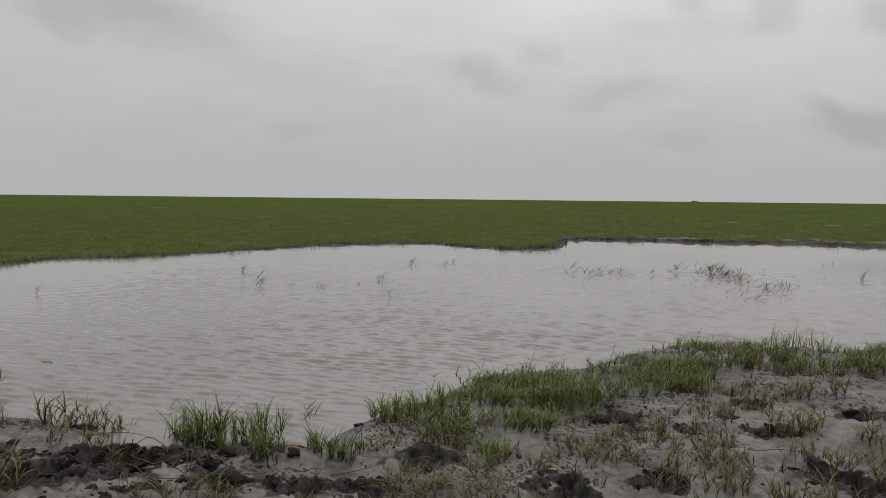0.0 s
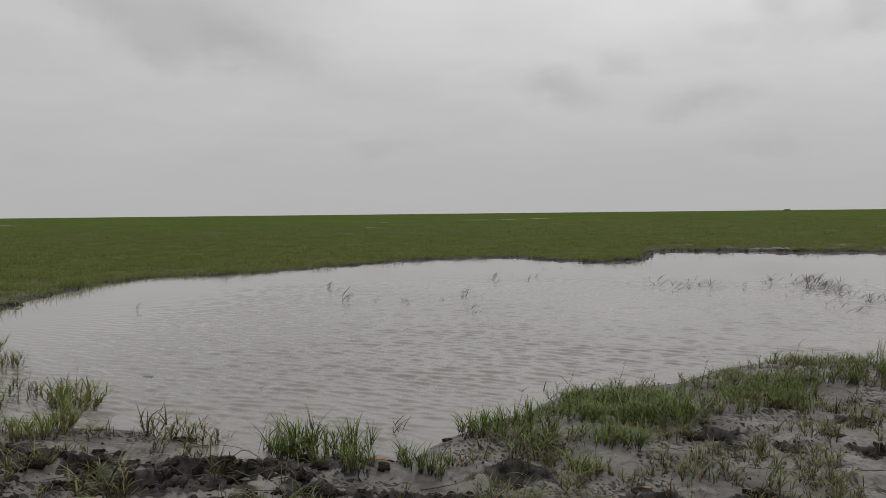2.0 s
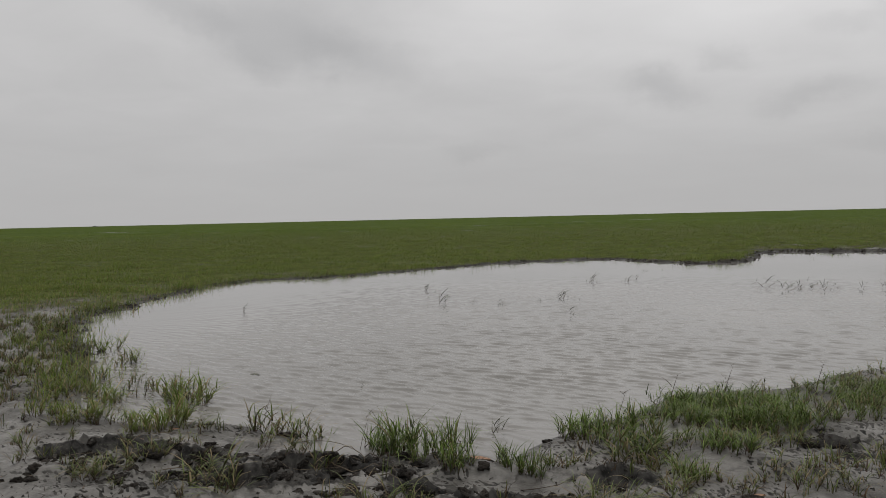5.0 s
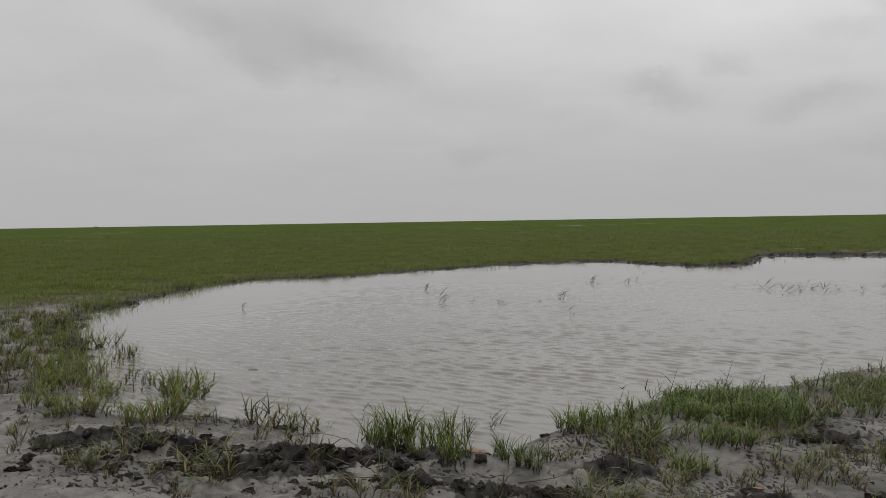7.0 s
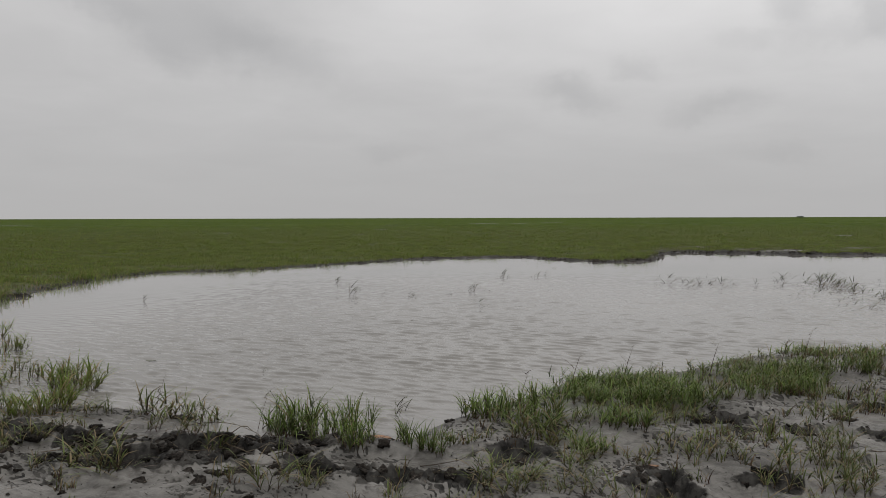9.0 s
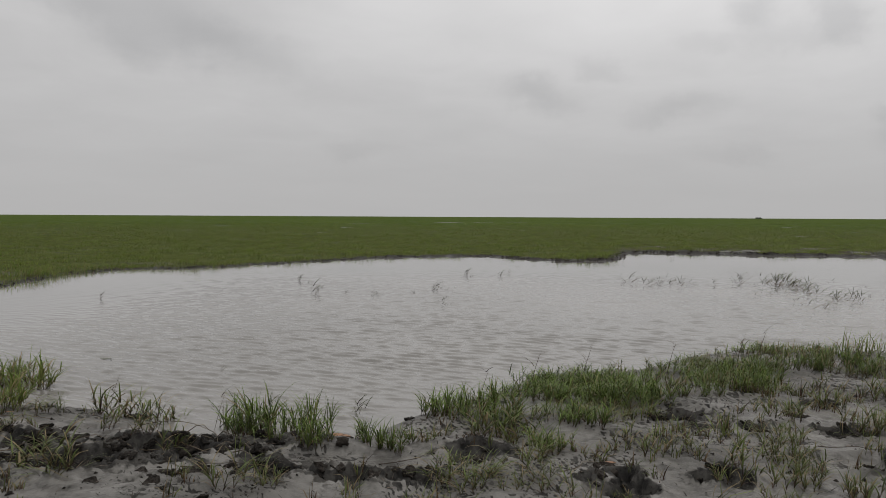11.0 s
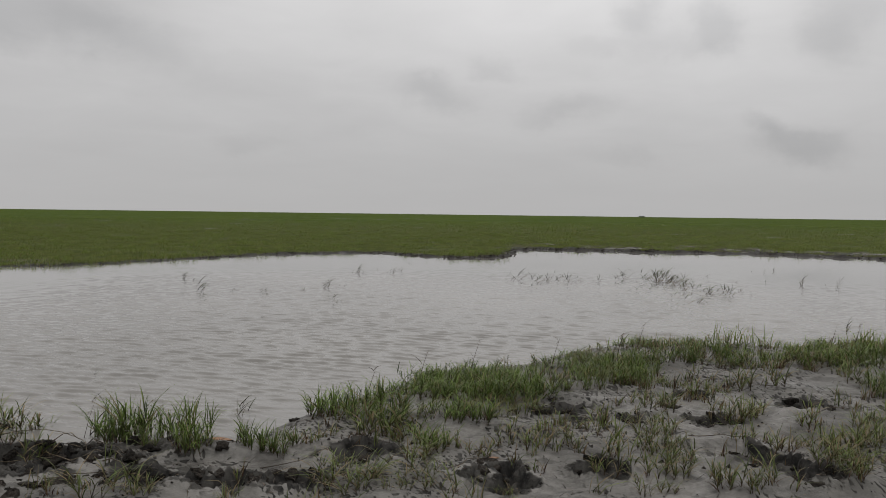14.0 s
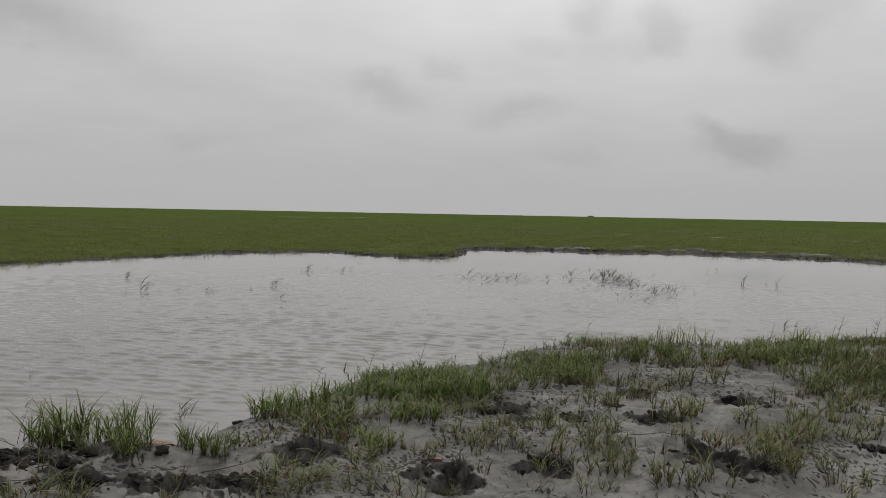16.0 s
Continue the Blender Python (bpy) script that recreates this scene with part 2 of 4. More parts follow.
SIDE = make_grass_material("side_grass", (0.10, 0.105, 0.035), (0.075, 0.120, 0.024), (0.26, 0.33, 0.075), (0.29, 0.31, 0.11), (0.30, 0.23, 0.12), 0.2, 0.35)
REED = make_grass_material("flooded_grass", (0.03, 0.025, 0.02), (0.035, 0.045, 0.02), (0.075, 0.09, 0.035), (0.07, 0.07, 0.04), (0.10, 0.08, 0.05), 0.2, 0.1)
MUD = make_plain("dark_wet_mud", (0.012, 0.011, 0.010), (0.055, 0.048, 0.042), 9.0, 0.6, 0.8, 0.02, 0.03)
SILT = make_plain("grey_silt", (0.055, 0.051, 0.047), (0.115, 0.108, 0.10), 9.0, 0.5, 0.6, 0.01)
STRAW = make_plain("dead_straw", (0.045, 0.034, 0.025), (0.14, 0.11, 0.075), 5.0, 0.6)
LEAF = make_plain("dead_leaf", (0.22, 0.10, 0.05), (0.34, 0.20, 0.12), 22.0, 0.5)
LITTER = make_grass_material("rotted_litter", (0.02, 0.017, 0.014), (0.018, 0.015, 0.012), (0.06, 0.045, 0.032), (0.07, 0.05, 0.035), (0.14, 0.10, 0.07), 0.1, 0.0)
WETLEAF = make_plain("wet_leaf", (0.03, 0.032, 0.02), (0.07, 0.07, 0.035), 22.0, 0.35)
# distance haze is put into this colour: paler and greyer than near leaves
FARBUSH = make_plain("hazed_foliage", (0.11, 0.125, 0.105), (0.14, 0.15, 0.125), 0.4, 0.9)
FARWALL = make_plain("far_wall", (0.12, 0.11, 0.10), (0.20, 0.18, 0.16), 0.5, 0.9)


# ---------------------------------------------------------------- numpy helpers
TABLES = {}


def lattice(x, y, seed):
    """Gradient noise in about -0.7 to 0.7 at arrays of places."""
    if seed not in TABLES:
        rng = np.random.RandomState(seed)
        perm, ang = np.tile(rng.permutation(256), 2), rng.rand(256) * 2 * np.pi
        TABLES[seed] = perm, np.cos(ang), np.sin(ang)
    perm, gx, gy = TABLES[seed]
    xi, yi = np.floor(x).astype(int), np.floor(y).astype(int)
    xf, yf = x - xi, y - yi
    xi, yi = xi & 255, yi & 255
    u, v = xf * xf * xf * (xf * (xf * 6 - 15) + 10), yf * yf * yf * (yf * (yf * 6 - 15) + 10)

    def corner(i, j):
        k = perm[(perm[(xi + i) & 255] + yi + j) & 255]
        return gx[k] * (xf - i) + gy[k] * (yf - j)

    a, b = corner(0, 0) * (1 - u) + corner(1, 0) * u, corner(0, 1) * (1 - u) + corner(1, 1) * u
    return a * (1 - v) + b * v


def fbm(x, y, seed, octaves=4, gain=0.5):
    out, amp = 0, 1.0
    for k in range(octaves):
        out = out + amp * lattice(x * 2**k + 17.3 * k, y * 2**k - 9.1 * k, seed + k)
        amp *= gain
    return out


def ease(a, b, v):
    t = np.clip((v - a) / (b - a), 0, 1)
    return t * t * (3 - 2 * t)


def link_mesh(name, verts, faces, mat, smooth=True, **attrs):
    """A mesh object from arrays of places and of triangles or quads, with float attributes on its points."""
    me = bpy.data.meshes.new(name)
    faces = np.asarray(faces, np.int32)
    n, k = faces.shape
    me.vertices.add(len(verts))
    me.vertices.foreach_set("co", np.asarray(verts, np.float32).ravel())
    me.loops.add(n * k)
    me.loops.foreach_set("vertex_index", faces.ravel())
    me.polygons.add(n)
    me.polygons.foreach_set("loop_start", np.arange(0, n * k, k, dtype=np.int32))
    me.polygons.foreach_set("use_smooth", np.full(n, smooth))
    for key, value in attrs.items():
        a = me.attributes.new(key, "FLOAT", "POINT")
        a.data.foreach_set("value", np.asarray(value, np.float32).ravel())
    me.materials.append(mat)
    me.update(calc_edges=True)
    return me


def part(name, data, parent, label=""):
    ob = new(name, data)
    ob.parent = parent
    return tagged(ob, label) if label else ob


# ---------------------------------------------------------------- the pond's outline
def outline():
    """The waterline as a closed curve through its bends, roughened."""
    near = [(-5.1, 6.35), (-4.5, 5.55), (-4.0, 5.02), (-3.5, 4.76), (-2.7, 4.80), (-2.4, 4.64), (-2.1, 4.56), (-1.8, 4.33), (-1.5, 4.42), (-1.2, 4.36),
            (-0.95, 4.28), (-0.72, 4.30), (-0.55, 4.52), (-0.49, 4.83), (-0.34, 5.05), (0.0, 5.45), (0.17, 5.85), (0.5, 6.15), (1.15, 6.4),
            (1.75, 7.05), (2.3, 7.35), (3.3, 7.35), (3.8, 7.2), (4.5, 7.44), (5.7, 7.5)]
    far = [(8, 8.1), (12, 9.6), (17, 12), (19.5, 16), (18.5, 19.5), (17.0, 21.3), (16.05, 23.06), (14.7, 24.0), (13.4, 25.4), (11.7, 26.2), (9.4, 26.7), (7.6, 27.3),
           (5.7, 27.7), (4.5, 27.2), (3.85, 25.0), (3.35, 22.7), (2.6, 22.2), (1.7, 22.15), (0.6, 23.3), (-0.7, 24.4), (-2.2, 23.8), (-3.5, 22.9),
           (-4.3, 21.7), (-5.4, 20.1), (-6.4, 18.65), (-7.3, 17.6), (-8.4, 17.0), (-8.9, 15.8), (-8.7, 13.7), (-8.1, 11.2), (-7.75, 9.75), (-6.4, 8.05)]
    pts = np.array(near + far)
    out = []
    for i in range(len(pts)):
        a, b, c, d = pts[i - 1], pts[i], pts[(i + 1) % len(pts)], pts[(i + 2) % len(pts)]
        for t in np.arange(0, 1, 0.2):
            out.append(0.5 * (2 * b + (c - a) * t + (2 * a - 5 * b + 4 * c - d) * t**2 + (3 * b - a - 3 * c + d) * t**3))
    out = np.array(out)
    r = np.hypot(*out.T)
    out[:, 0] += 0.028 * r**0.5 * 2 * lattice(out[:, 0] * 1.9, out[:, 1] * 1.9, 5)
    out[:, 1] += 0.028 * r**0.5 * 2 * lattice(out[:, 0] * 1.9 + 40, out[:, 1] * 1.9, 6)
    return out


SHORE = outline()


def shore_distance(x, y):
    """Metres to the waterline: above nought on land, below it in the pond."""
    shape = np.shape(x)
    x, y = np.ravel(x).astype(float), np.ravel(y).astype(float)
    out = np.full(len(x), 30.0)
    box = (np.abs(x) < 45) & (y > -15) & (y < 60)
    idx = np.nonzero(box)[0]
    a, b = SHORE, np.roll(SHORE, -1, 0)
    e = b - a
    ee = (e**2).sum(1)
    for s in range(0, len(idx), 20000):
        k = idx[s : s + 20000]
        px, py = x[k, None] - a[:, 0], y[k, None] - a[:, 1]
        t = np.clip((px * e[:, 0] + py * e[:, 1]) / ee, 0, 1)
        d = np.sqrt(((px - t * e[:, 0]) ** 2 + (py - t * e[:, 1]) ** 2).min(1))
        up = (a[:, 1] > y[k, None]) != (b[:, 1] > y[k, None])
        cross = up & (x[k, None] < a[:, 0] + (y[k, None] - a[:, 1]) / np.where(e[:, 1] == 0, 1e-9, e[:, 1]) * e[:, 0])
        ragged = 0.30 * ease(7.0, 9.5, np.hypot(x[k], y[k])) * fbm(x[k] * 2.2, y[k] * 2.2, 191, 3, 0.6)
        out[k] = np.where(cross.sum(1) % 2 == 1, -d, d) + ragged * (d < 1.5)
    return out.reshape(shape)


# trodden holes and churned spots on the near bank: x, y, radius, depth
HOLES = [(-0.08, 3.91, 0.15, 0.05), (1.09, 4.69, 0.12, 0.05), (1.15, 4.45, 0.08, 0.03), (0.56, 3.58, 0.11, 0.05), (0.58, 3.41, 0.11, 0.05), (1.86, 3.77, 0.12, 0.07), (1.92, 3.56, 0.14, 0.08), (1.98, 3.38, 0.12, 0.07),
         (2.03, 5.06, 0.08, 0.04), (2.65, 4.67, 0.13, 0.05), (1.92, 4.44, 0.11, 0.04), (1.02, 3.53, 0.08, 0.04), (1.80, 4.72, 0.07, 0.04), (-0.40, 3.52, 0.13, 0.04), (-0.64, 3.50, 0.12, 0.04), (-0.97, 3.59, 0.15, 0.05),
         (1.42, 4.41, 0.08, 0.03), (-2.73, 3.94, 0.14, 0.05), (-3.08, 4.06, 0.17, 0.05), (-2.40, 3.88, 0.12, 0.06), (2.83, 3.73, 0.06, 0.04), (-3.24, 3.87, 0.16, 0.05), (-1.64, 3.82, 0.22, 0.05), (-2.0, 3.6, 0.18, 0.05)]
# smooth places, level with wet silt or a little under water: x, y, half length, half depth, height
PANS = [(-0.66, 3.78, 0.44, 0.12, 0.028), (1.69, 3.84, 0.17, 0.09, 0.05), (1.60, 5.02, 0.32, 0.13, 0.06), (-1.95, 4.27, 0.42, 0.15, -0.035), (-1.55, 4.36, 0.18, 0.13, -0.035), (-2.56, 3.72, 0.12, 0.09, 0.05),
        (3.0, 5.35, 0.42, 0.14, 0.07), (-2.3, 4.36, 0.22, 0.07, 0.03)]


def panned(x, y):
    """How far the mud is smoothed, 0 to 1, and the height to which it is levelled."""
    x, y = np.asarray(x, float), np.asarray(y, float)
    x, y = x + 0.10 * fbm(x * 4, y * 4, 241, 3), y + 0.05 * fbm(x * 4 + 7, y * 4, 245, 3)
    share, level = np.zeros(np.shape(x)), np.zeros(np.shape(x))
    for px, py, a, b, z in PANS:
        k = 1 - ease(0.75, 1.25, np.hypot((x - px) / a, (y - py) / b))
        level = np.where(k > share, z, level)
        share = np.maximum(share, k)
    return share, level


def churned(x, y):
    """How far the mud is trodden up and dark, 0 to 1."""
    c = np.zeros(np.shape(x))
    x, y = np.asarray(x, float), np.asarray(y, float)
    x, y = x + 0.13 * fbm(x * 5, y * 5, 181, 3), y + 0.11 * fbm(x * 5 + 9, y * 5, 185, 3)
    for hx, hy, rad, depth in HOLES:
        q = ((x - hx) ** 2 + ((y - hy) * 1.25) ** 2) / (rad * 1.25) ** 2
        c = np.maximum(c, np.exp(-(q**2) * 0.5))
    strip = np.exp(-(((y - 3.75 - 0.10 * (x + 1.7)) / 0.34) ** 2)) * ease(-3.0, -2.4, x) * (1 - ease(-1.0, -0.65, x))
    c = np.maximum(c, strip * (0.5 + 1.25 * fbm(x * 4.5, y * 5.5, 71, 3)))
    scarp = 0.55 * np.exp(-((y - 4.1 - 0.05 * x) / 0.2) ** 2) * ease(-1.9, -1.5, x) * (1 - ease(-0.9, -0.7, x))
    return np.clip(np.maximum(c, scarp), 0, 1) * (1 - panned(x, y)[0])


STEPS = (-0.42, -0.27, -0.13, -0.01, 0.11, 0.23, 0.37)


def ledges(x, y):
    """Trodden lips and steps in the mud: flat treads at rising levels."""
    n = fbm(x * 1.7, y * 2.9, 151, 5, 0.58)
    return sum(ease(k, k + 0.022, n) for k in STEPS) - 3.5


def lips(x, y):
    """Dark lines along the steps, 0 to 1: bare wet mud, and crease shade put into the colour."""
    n = fbm(x * 1.7, y * 2.9, 151, 5, 0.58)
    band = sum(np.exp(-((n - k - 0.004) / 0.023) ** 2) for k in STEPS)
    return np.clip(band * ease(-0.22, 0.12, fbm(x * 1.3, y * 1.3, 161, 3)), 0, 1) * ease(2.8, 3.3, y)


def ground_height(x, y, d=None):
    x, y = np.asarray(x, float), np.asarray(y, float)
    d = shore_distance(x, y) if d is None else d
    r = np.hypot(x, y)
    away = ease(8.0, 11.0, r)
    rise = np.where(d > 0, (0.055 * (1 - np.exp(-np.maximum(d, 0) / 0.16)) + 0.02 * ease(0.3, 2.0, d)) * (1 - away)
                    + away * (np.where(x > 2.5, 0.065, np.where(x > -4.5, 0.045, 0.03)) * (1 + 0.9 * fbm(x * 1.7, y * 1.7, 195, 3)) * ease(0.0, 0.12, d) + 0.05 * ease(0.3, 3.0, d)), -0.25 * (1 - np.exp(np.minimum(d, 0) / 0.6)))
    soft = ease(-0.02, 0.25, d)
    near = 1 - ease(9.0, 16.0, r)
    mud = 0.026 * fbm(x * 1.1, y * 1.1, 11, 2) + 0.006 * fbm(x * 4.5, y * 4.5, 21, 4, 0.6)
    ridge = 0.005 * (0.35 - np.abs(fbm(x * 3.2, y * 4.6, 31, 3))) + 0.0065 * ledges(x, y)
    tread = churned(x, y)
    mud = mud + ridge + tread * (0.075 * np.abs(fbm(x * 13, y * 19, 41, 4, 0.6)) - 0.02)
    wx, wy = x + 0.13 * fbm(x * 5, y * 5, 181, 3), y + 0.11 * fbm(x * 5 + 9, y * 5, 185, 3)
    for hx, hy, rad, depth in HOLES:
        q = ((wx - hx) ** 2 + ((wy - hy) * 1.25) ** 2) / rad**2
        mud = mud - 1.15 * depth * np.exp(-q**4) + 0.3 * depth * np.exp(-((np.sqrt(q) - 1.35) / 0.4) ** 2)
    field = 0.03 * fbm(x * 0.5, y * 0.5, 51, 3) * ease(0, 1.5, d)
    z = rise + soft * mud * near * (0.4 + 0.6 * ease(1.0, 2.6, y)) + field * away * (1 - ease(200, 600, r))
    share, level = panned(x, y)
    return np.where(r < 9.0, z + share * (level + 0.1 * mud - z), z)


def turf_cover(x, y, d):
    """How far short grass covers the ground, 0 to 1."""
    r = np.hypot(x, y)
    t = np.where(x < -4.5, ease(9.0, 18.0, r + 2.5 * fbm(x * 0.7, y * 0.7, 65, 3)), ease(8.5, 12.0, r)) * 0.95
    t = np.maximum(t, 0.28 * (1 - ease(-5.2, -4.0, x)) * ease(5.8, 7.0, r) + 0.25 * fbm(x * 1.3, y * 1.3, 63, 3) * (x < -4))
    worn = fbm(x * 0.35, y * 0.55, 61, 4)
    # worn mud behind the far edge on its open side, and on the near end of the side bank
    t = t - np.exp(-((d - 1.8) / 2.6) ** 2) * ease(2.8, 5.0, x) * (0.20 + 0.9 * worn) * ease(20, 24, y)
    t = t - 0.30 * np.exp(-((d - 0.9) / 1.2) ** 2) * (1 - ease(-6.5, -5.0, x)) * (1 - ease(17, 21, y)) * (0.7 + 1.8 * worn)
    t = t - 0.16 * ease(0.16, 0.42, worn) * (1 - ease(120, 300, r))
    return np.clip(t * ease(0.10, 0.45, d), 0, 1)


def trampled(x, y, d):
    """Dark trodden blotches on the bare strip behind the far edge, 0 to 1."""
    strip = ease(2.8, 4.5, x) * ease(20, 23, y) * (1 - ease(4.0, 7.0, d))
    return strip * ease(-0.18, 0.12, fbm(x * 0.9, y * 1.6, 197, 4, 0.65))


# ---------------------------------------------------------------- ground and water
def polar(az, rad):
    a, r = np.meshgrid(az, rad)
    return r * np.sin(a), r * np.cos(a)


def polar_faces(nr, na, closed):
    i, j = np.meshgrid(np.arange(nr - 1), np.arange(na if closed else na - 1), indexing="ij")
    jn = (j + 1) % na
    return np.stack([i * na + j, i * na + jn, (i + 1) * na + jn, (i + 1) * na + j], -1).reshape(-1, 4)[:, ::-1]


def build_ground():
    front = np.radians(np.arange(-50, 50, 0.17))
    back = np.radians(np.arange(50, 310, 4.0))
    az = np.concatenate([front, back])
    rad = np.concatenate([[0.0004], np.geomspace(0.3, 2.5, 26)[:-1], np.geomspace(2.5, 9, 290)[:-1], np.geomspace(9, 60, 170)[:-1], np.geomspace(60, 4600, 70)])
    x, y = polar(az, rad)
    d = shore_distance(x, y)
    z = ground_height(x, y, d)
    me = link_mesh("ground", np.stack([x, y, z], -1).reshape(-1, 3), polar_faces(len(rad), len(az), True), GROUND,
                   # churn also carries the painted crease shade along the steps
                   churn=np.maximum(np.maximum(churned(x, y), lips(x, y)), np.maximum((1 - ease(0.15, np.where(x > 2.5, 0.9, 0.45), d)) * ease(7.5, 9.5, np.hypot(x, y)), trampled(x, y, d))), pan=panned(x, y)[0], turf=turf_cover(x, y, d), sheet=ease(40, 125, np.hypot(x, y)),
                   wet=np.exp(-np.maximum(d, 0) / 0.10) * (1 - ease(30, 60, np.hypot(x, y))))
    tagged(new("ground", me), "flat marsh plain of grey silt mud and short green turf", "ground", kind="structure")


def waves(x, y):
    """Short wind ripples that run in from the far side, in short broken crests, with long backs and steep fronts."""
    rng = np.random.RandomState(3)
    out = np.zeros(np.shape(x))
    for k in range(24):
        wl = 0.08 * (2.3 ** rng.rand())
        a = radians(-113 + rng.normal(0, 15))
        ph = (x * math.cos(a) + y * math.sin(a)) * 2 * math.pi / wl + rng.rand() * 6.28 + 1.2 * lattice(x * 0.8, y * 0.8, 200 + k)
        out -= wl * 0.0104 * (np.sin(ph) + 0.36 * np.sin(2 * ph))
    return 0.014 * np.tanh(out / 0.014)


def calmness(x, y, d):
    """1 where the water lies still: in the lee of the side bank, close inshore and in drifting slicks."""
    lee = (1 - ease(-6.6, -3.6, x + 0.10 * (y - 8))) * (1 - ease(15, 20, y))
    still = np.maximum(lee, 0.45 * ease(3.0, 5.5, x - 0.12 * y))
    slick = 0.3 * ease(0.0, 0.4, fbm(x * 0.3, y * 0.5, 81, 3))
    far = 0.6 * ease(13.0, 21.0, np.hypot(x, y))
    return np.clip(np.maximum(np.maximum(np.maximum(still, slick), far), 1 - ease(0.0, 0.5, -d)), 0, 1)


def build_water():
    az = np.radians(np.arange(-50, 58, 0.17))
    rad = np.concatenate([np.geomspace(3.3, 13, 560)[:-1], np.geomspace(13, 21, 200)[:-1], np.geomspace(21, 34, 30)])
    x, y = polar(az, rad)
    d = shore_distance(x, y)
    calm = calmness(x, y, d)
    z = waves(x, y) * (1 - 0.85 * calm) * (1 - 0.25 * ease(7.0, 12.0, np.hypot(x, y))) * (1 - ease(14, 21, np.hypot(x, y)))
    f = polar_faces(len(rad), len(az), False)
    keep = (d.ravel()[f] < 0.45).any(1)
    f = f[keep]
    used, f2 = np.unique(f, return_inverse=True)
    me = link_mesh("water", np.stack([x, y, z], -1).reshape(-1, 3)[used], f2.reshape(-1, 4), WATER, calm=calm.ravel()[used])
    tagged(new("water", me), "grey-brown turbid pond water with small wind ripples", "water", kind="structure")


build_ground()
build_water()


# ---------------------------------------------------------------- grass
def blades(base, height, width, heading, lean, levels=4, seed=0, kink=0.0, bow=1.7):
    """Curved tapering leaves. base: places; lean: how far each tip hangs over, in heights. Gives places, quads and the share along each leaf."""
    n = len(base)
    rng = np.random.RandomState(seed)
    t = np.linspace(0, 1, levels)[None, :]
    over = lean[:, None]
    rise = t * (1 - 0.30 * np.minimum(over, 1.5) * t) - kink * ease(0.6, 1.0, t) * (rng.rand(n, 1) < 0.4) * 0.5
    out = over * t**bow
    c = base[:, None, :] + np.stack([np.cos(heading)[:, None] * out, np.sin(heading)[:, None] * out, rise], -1) * height[:, None, None]
    turn = heading + np.pi / 2 + rng.normal(0, 0.6, n)
    side = np.stack([np.cos(turn), np.sin(turn), np.zeros(n)], -1)[:, None, :]
    w = (width[:, None] * np.minimum(1, 0.65 + 1.2 * t) * (1 - t) ** 0.6 + 0.0004)[..., None] / 2
    v = np.stack([c - side * w, c + side * w], 2).reshape(-1, 3)
    i, l = np.meshgrid(np.arange(n) * levels * 2, np.arange(levels - 1) * 2, indexing="ij")
    k = (i + l).ravel()
    f = np.stack([k, k + 1, k + 3, k + 2], -1)
    return v, f, np.broadcast_to(t[..., None], (n, levels, 2)).ravel()


def blade_mesh(name, mat, *args, **kw):
    v, f, a = blades(*args, **kw)
    return link_mesh(name, v, f, mat, along=a)


def tuft_meshes(seed, shoots, leaves, spread, splay, droop, mat):
    """Stems, leaves and withered leaves of a tuft one metre high, to be scaled: shoots that fan out, each with leaves up its stem."""
    rng = np.random.RandomState(seed)
    a, r = rng.rand(shoots) * 2 * np.pi, spread * np.sqrt(rng.rand(shoots))
    base = np.stack([r * np.cos(a), r * np.sin(a), np.full(shoots, -0.05)], -1)
    way = np.where(rng.rand(shoots) < 0.3, rng.normal(0.1, 0.6, shoots), a + rng.normal(0, 0.9, shoots))
    tilt = np.abs(rng.normal(0.18, 0.2, shoots)) + splay * r / spread * rng.uniform(0.3, 1.2, shoots)
    tall = rng.uniform(0.25, 0.66, shoots)
    stems = blade_mesh("stems", STEM, base, tall, rng.uniform(0.020, 0.032, shoots), way, tilt, 4, seed, 0.0, 1.0)

    def leaf_set(name, per, m, low, high, long, hang, wide):
        n = shoots * per
        k = np.repeat(np.arange(shoots), per)
        f = rng.uniform(low, high, n)
        rise = f * (1 - 0.30 * tilt[k] * f)
        foot = base[k] + np.stack([np.cos(way[k]) * tilt[k] * f, np.sin(way[k]) * tilt[k] * f, rise], -1) * tall[k, None]
        head = np.where(rng.rand(n) < 0.35, way[k] + rng.normal(0, 0.7, n), rng.rand(n) * 6.28)
        size = long * rng.uniform(0.5, 1.1, n) * (0.75 + 0.5 * tall[k])
        return blade_mesh(name, m, foot, size, rng.uniform(*wide, n), head, np.abs(rng.normal(hang, 0.35, n)) + 0.1, 5, seed + 1, 0.6, 1.4)

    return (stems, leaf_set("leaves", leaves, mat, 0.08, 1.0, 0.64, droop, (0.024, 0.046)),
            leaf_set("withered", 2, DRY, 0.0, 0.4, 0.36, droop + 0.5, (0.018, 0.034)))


SHORE_TUFT = [tuft_meshes(300 + k, 11, 6, 0.36, 0.45, 0.60, BLADE) for k in range(6)]
DENSE = [tuft_meshes(320 + k, 15, 7, 0.60, 0.45, 0.80, BLADE) for k in range(6)]
THIN = [tuft_meshes(340 + k, 6, 5, 0.34, 0.55, 0.60, OLIVE) for k in range(7)]
LIMP = [tuft_meshes(370 + k, 10, 6, 0.55, 0.75, 1.05, OLIVE) for k in range(5)]
SIDE_TUFT = [tuft_meshes(410 + k, 12, 7, 0.45, 0.55, 0.70, SIDE) for k in range(5)]
MIXED = [tuft_meshes(390 + k, 10, 6, 0.52, 0.60, 0.80, OLIVE) for k in range(5)]


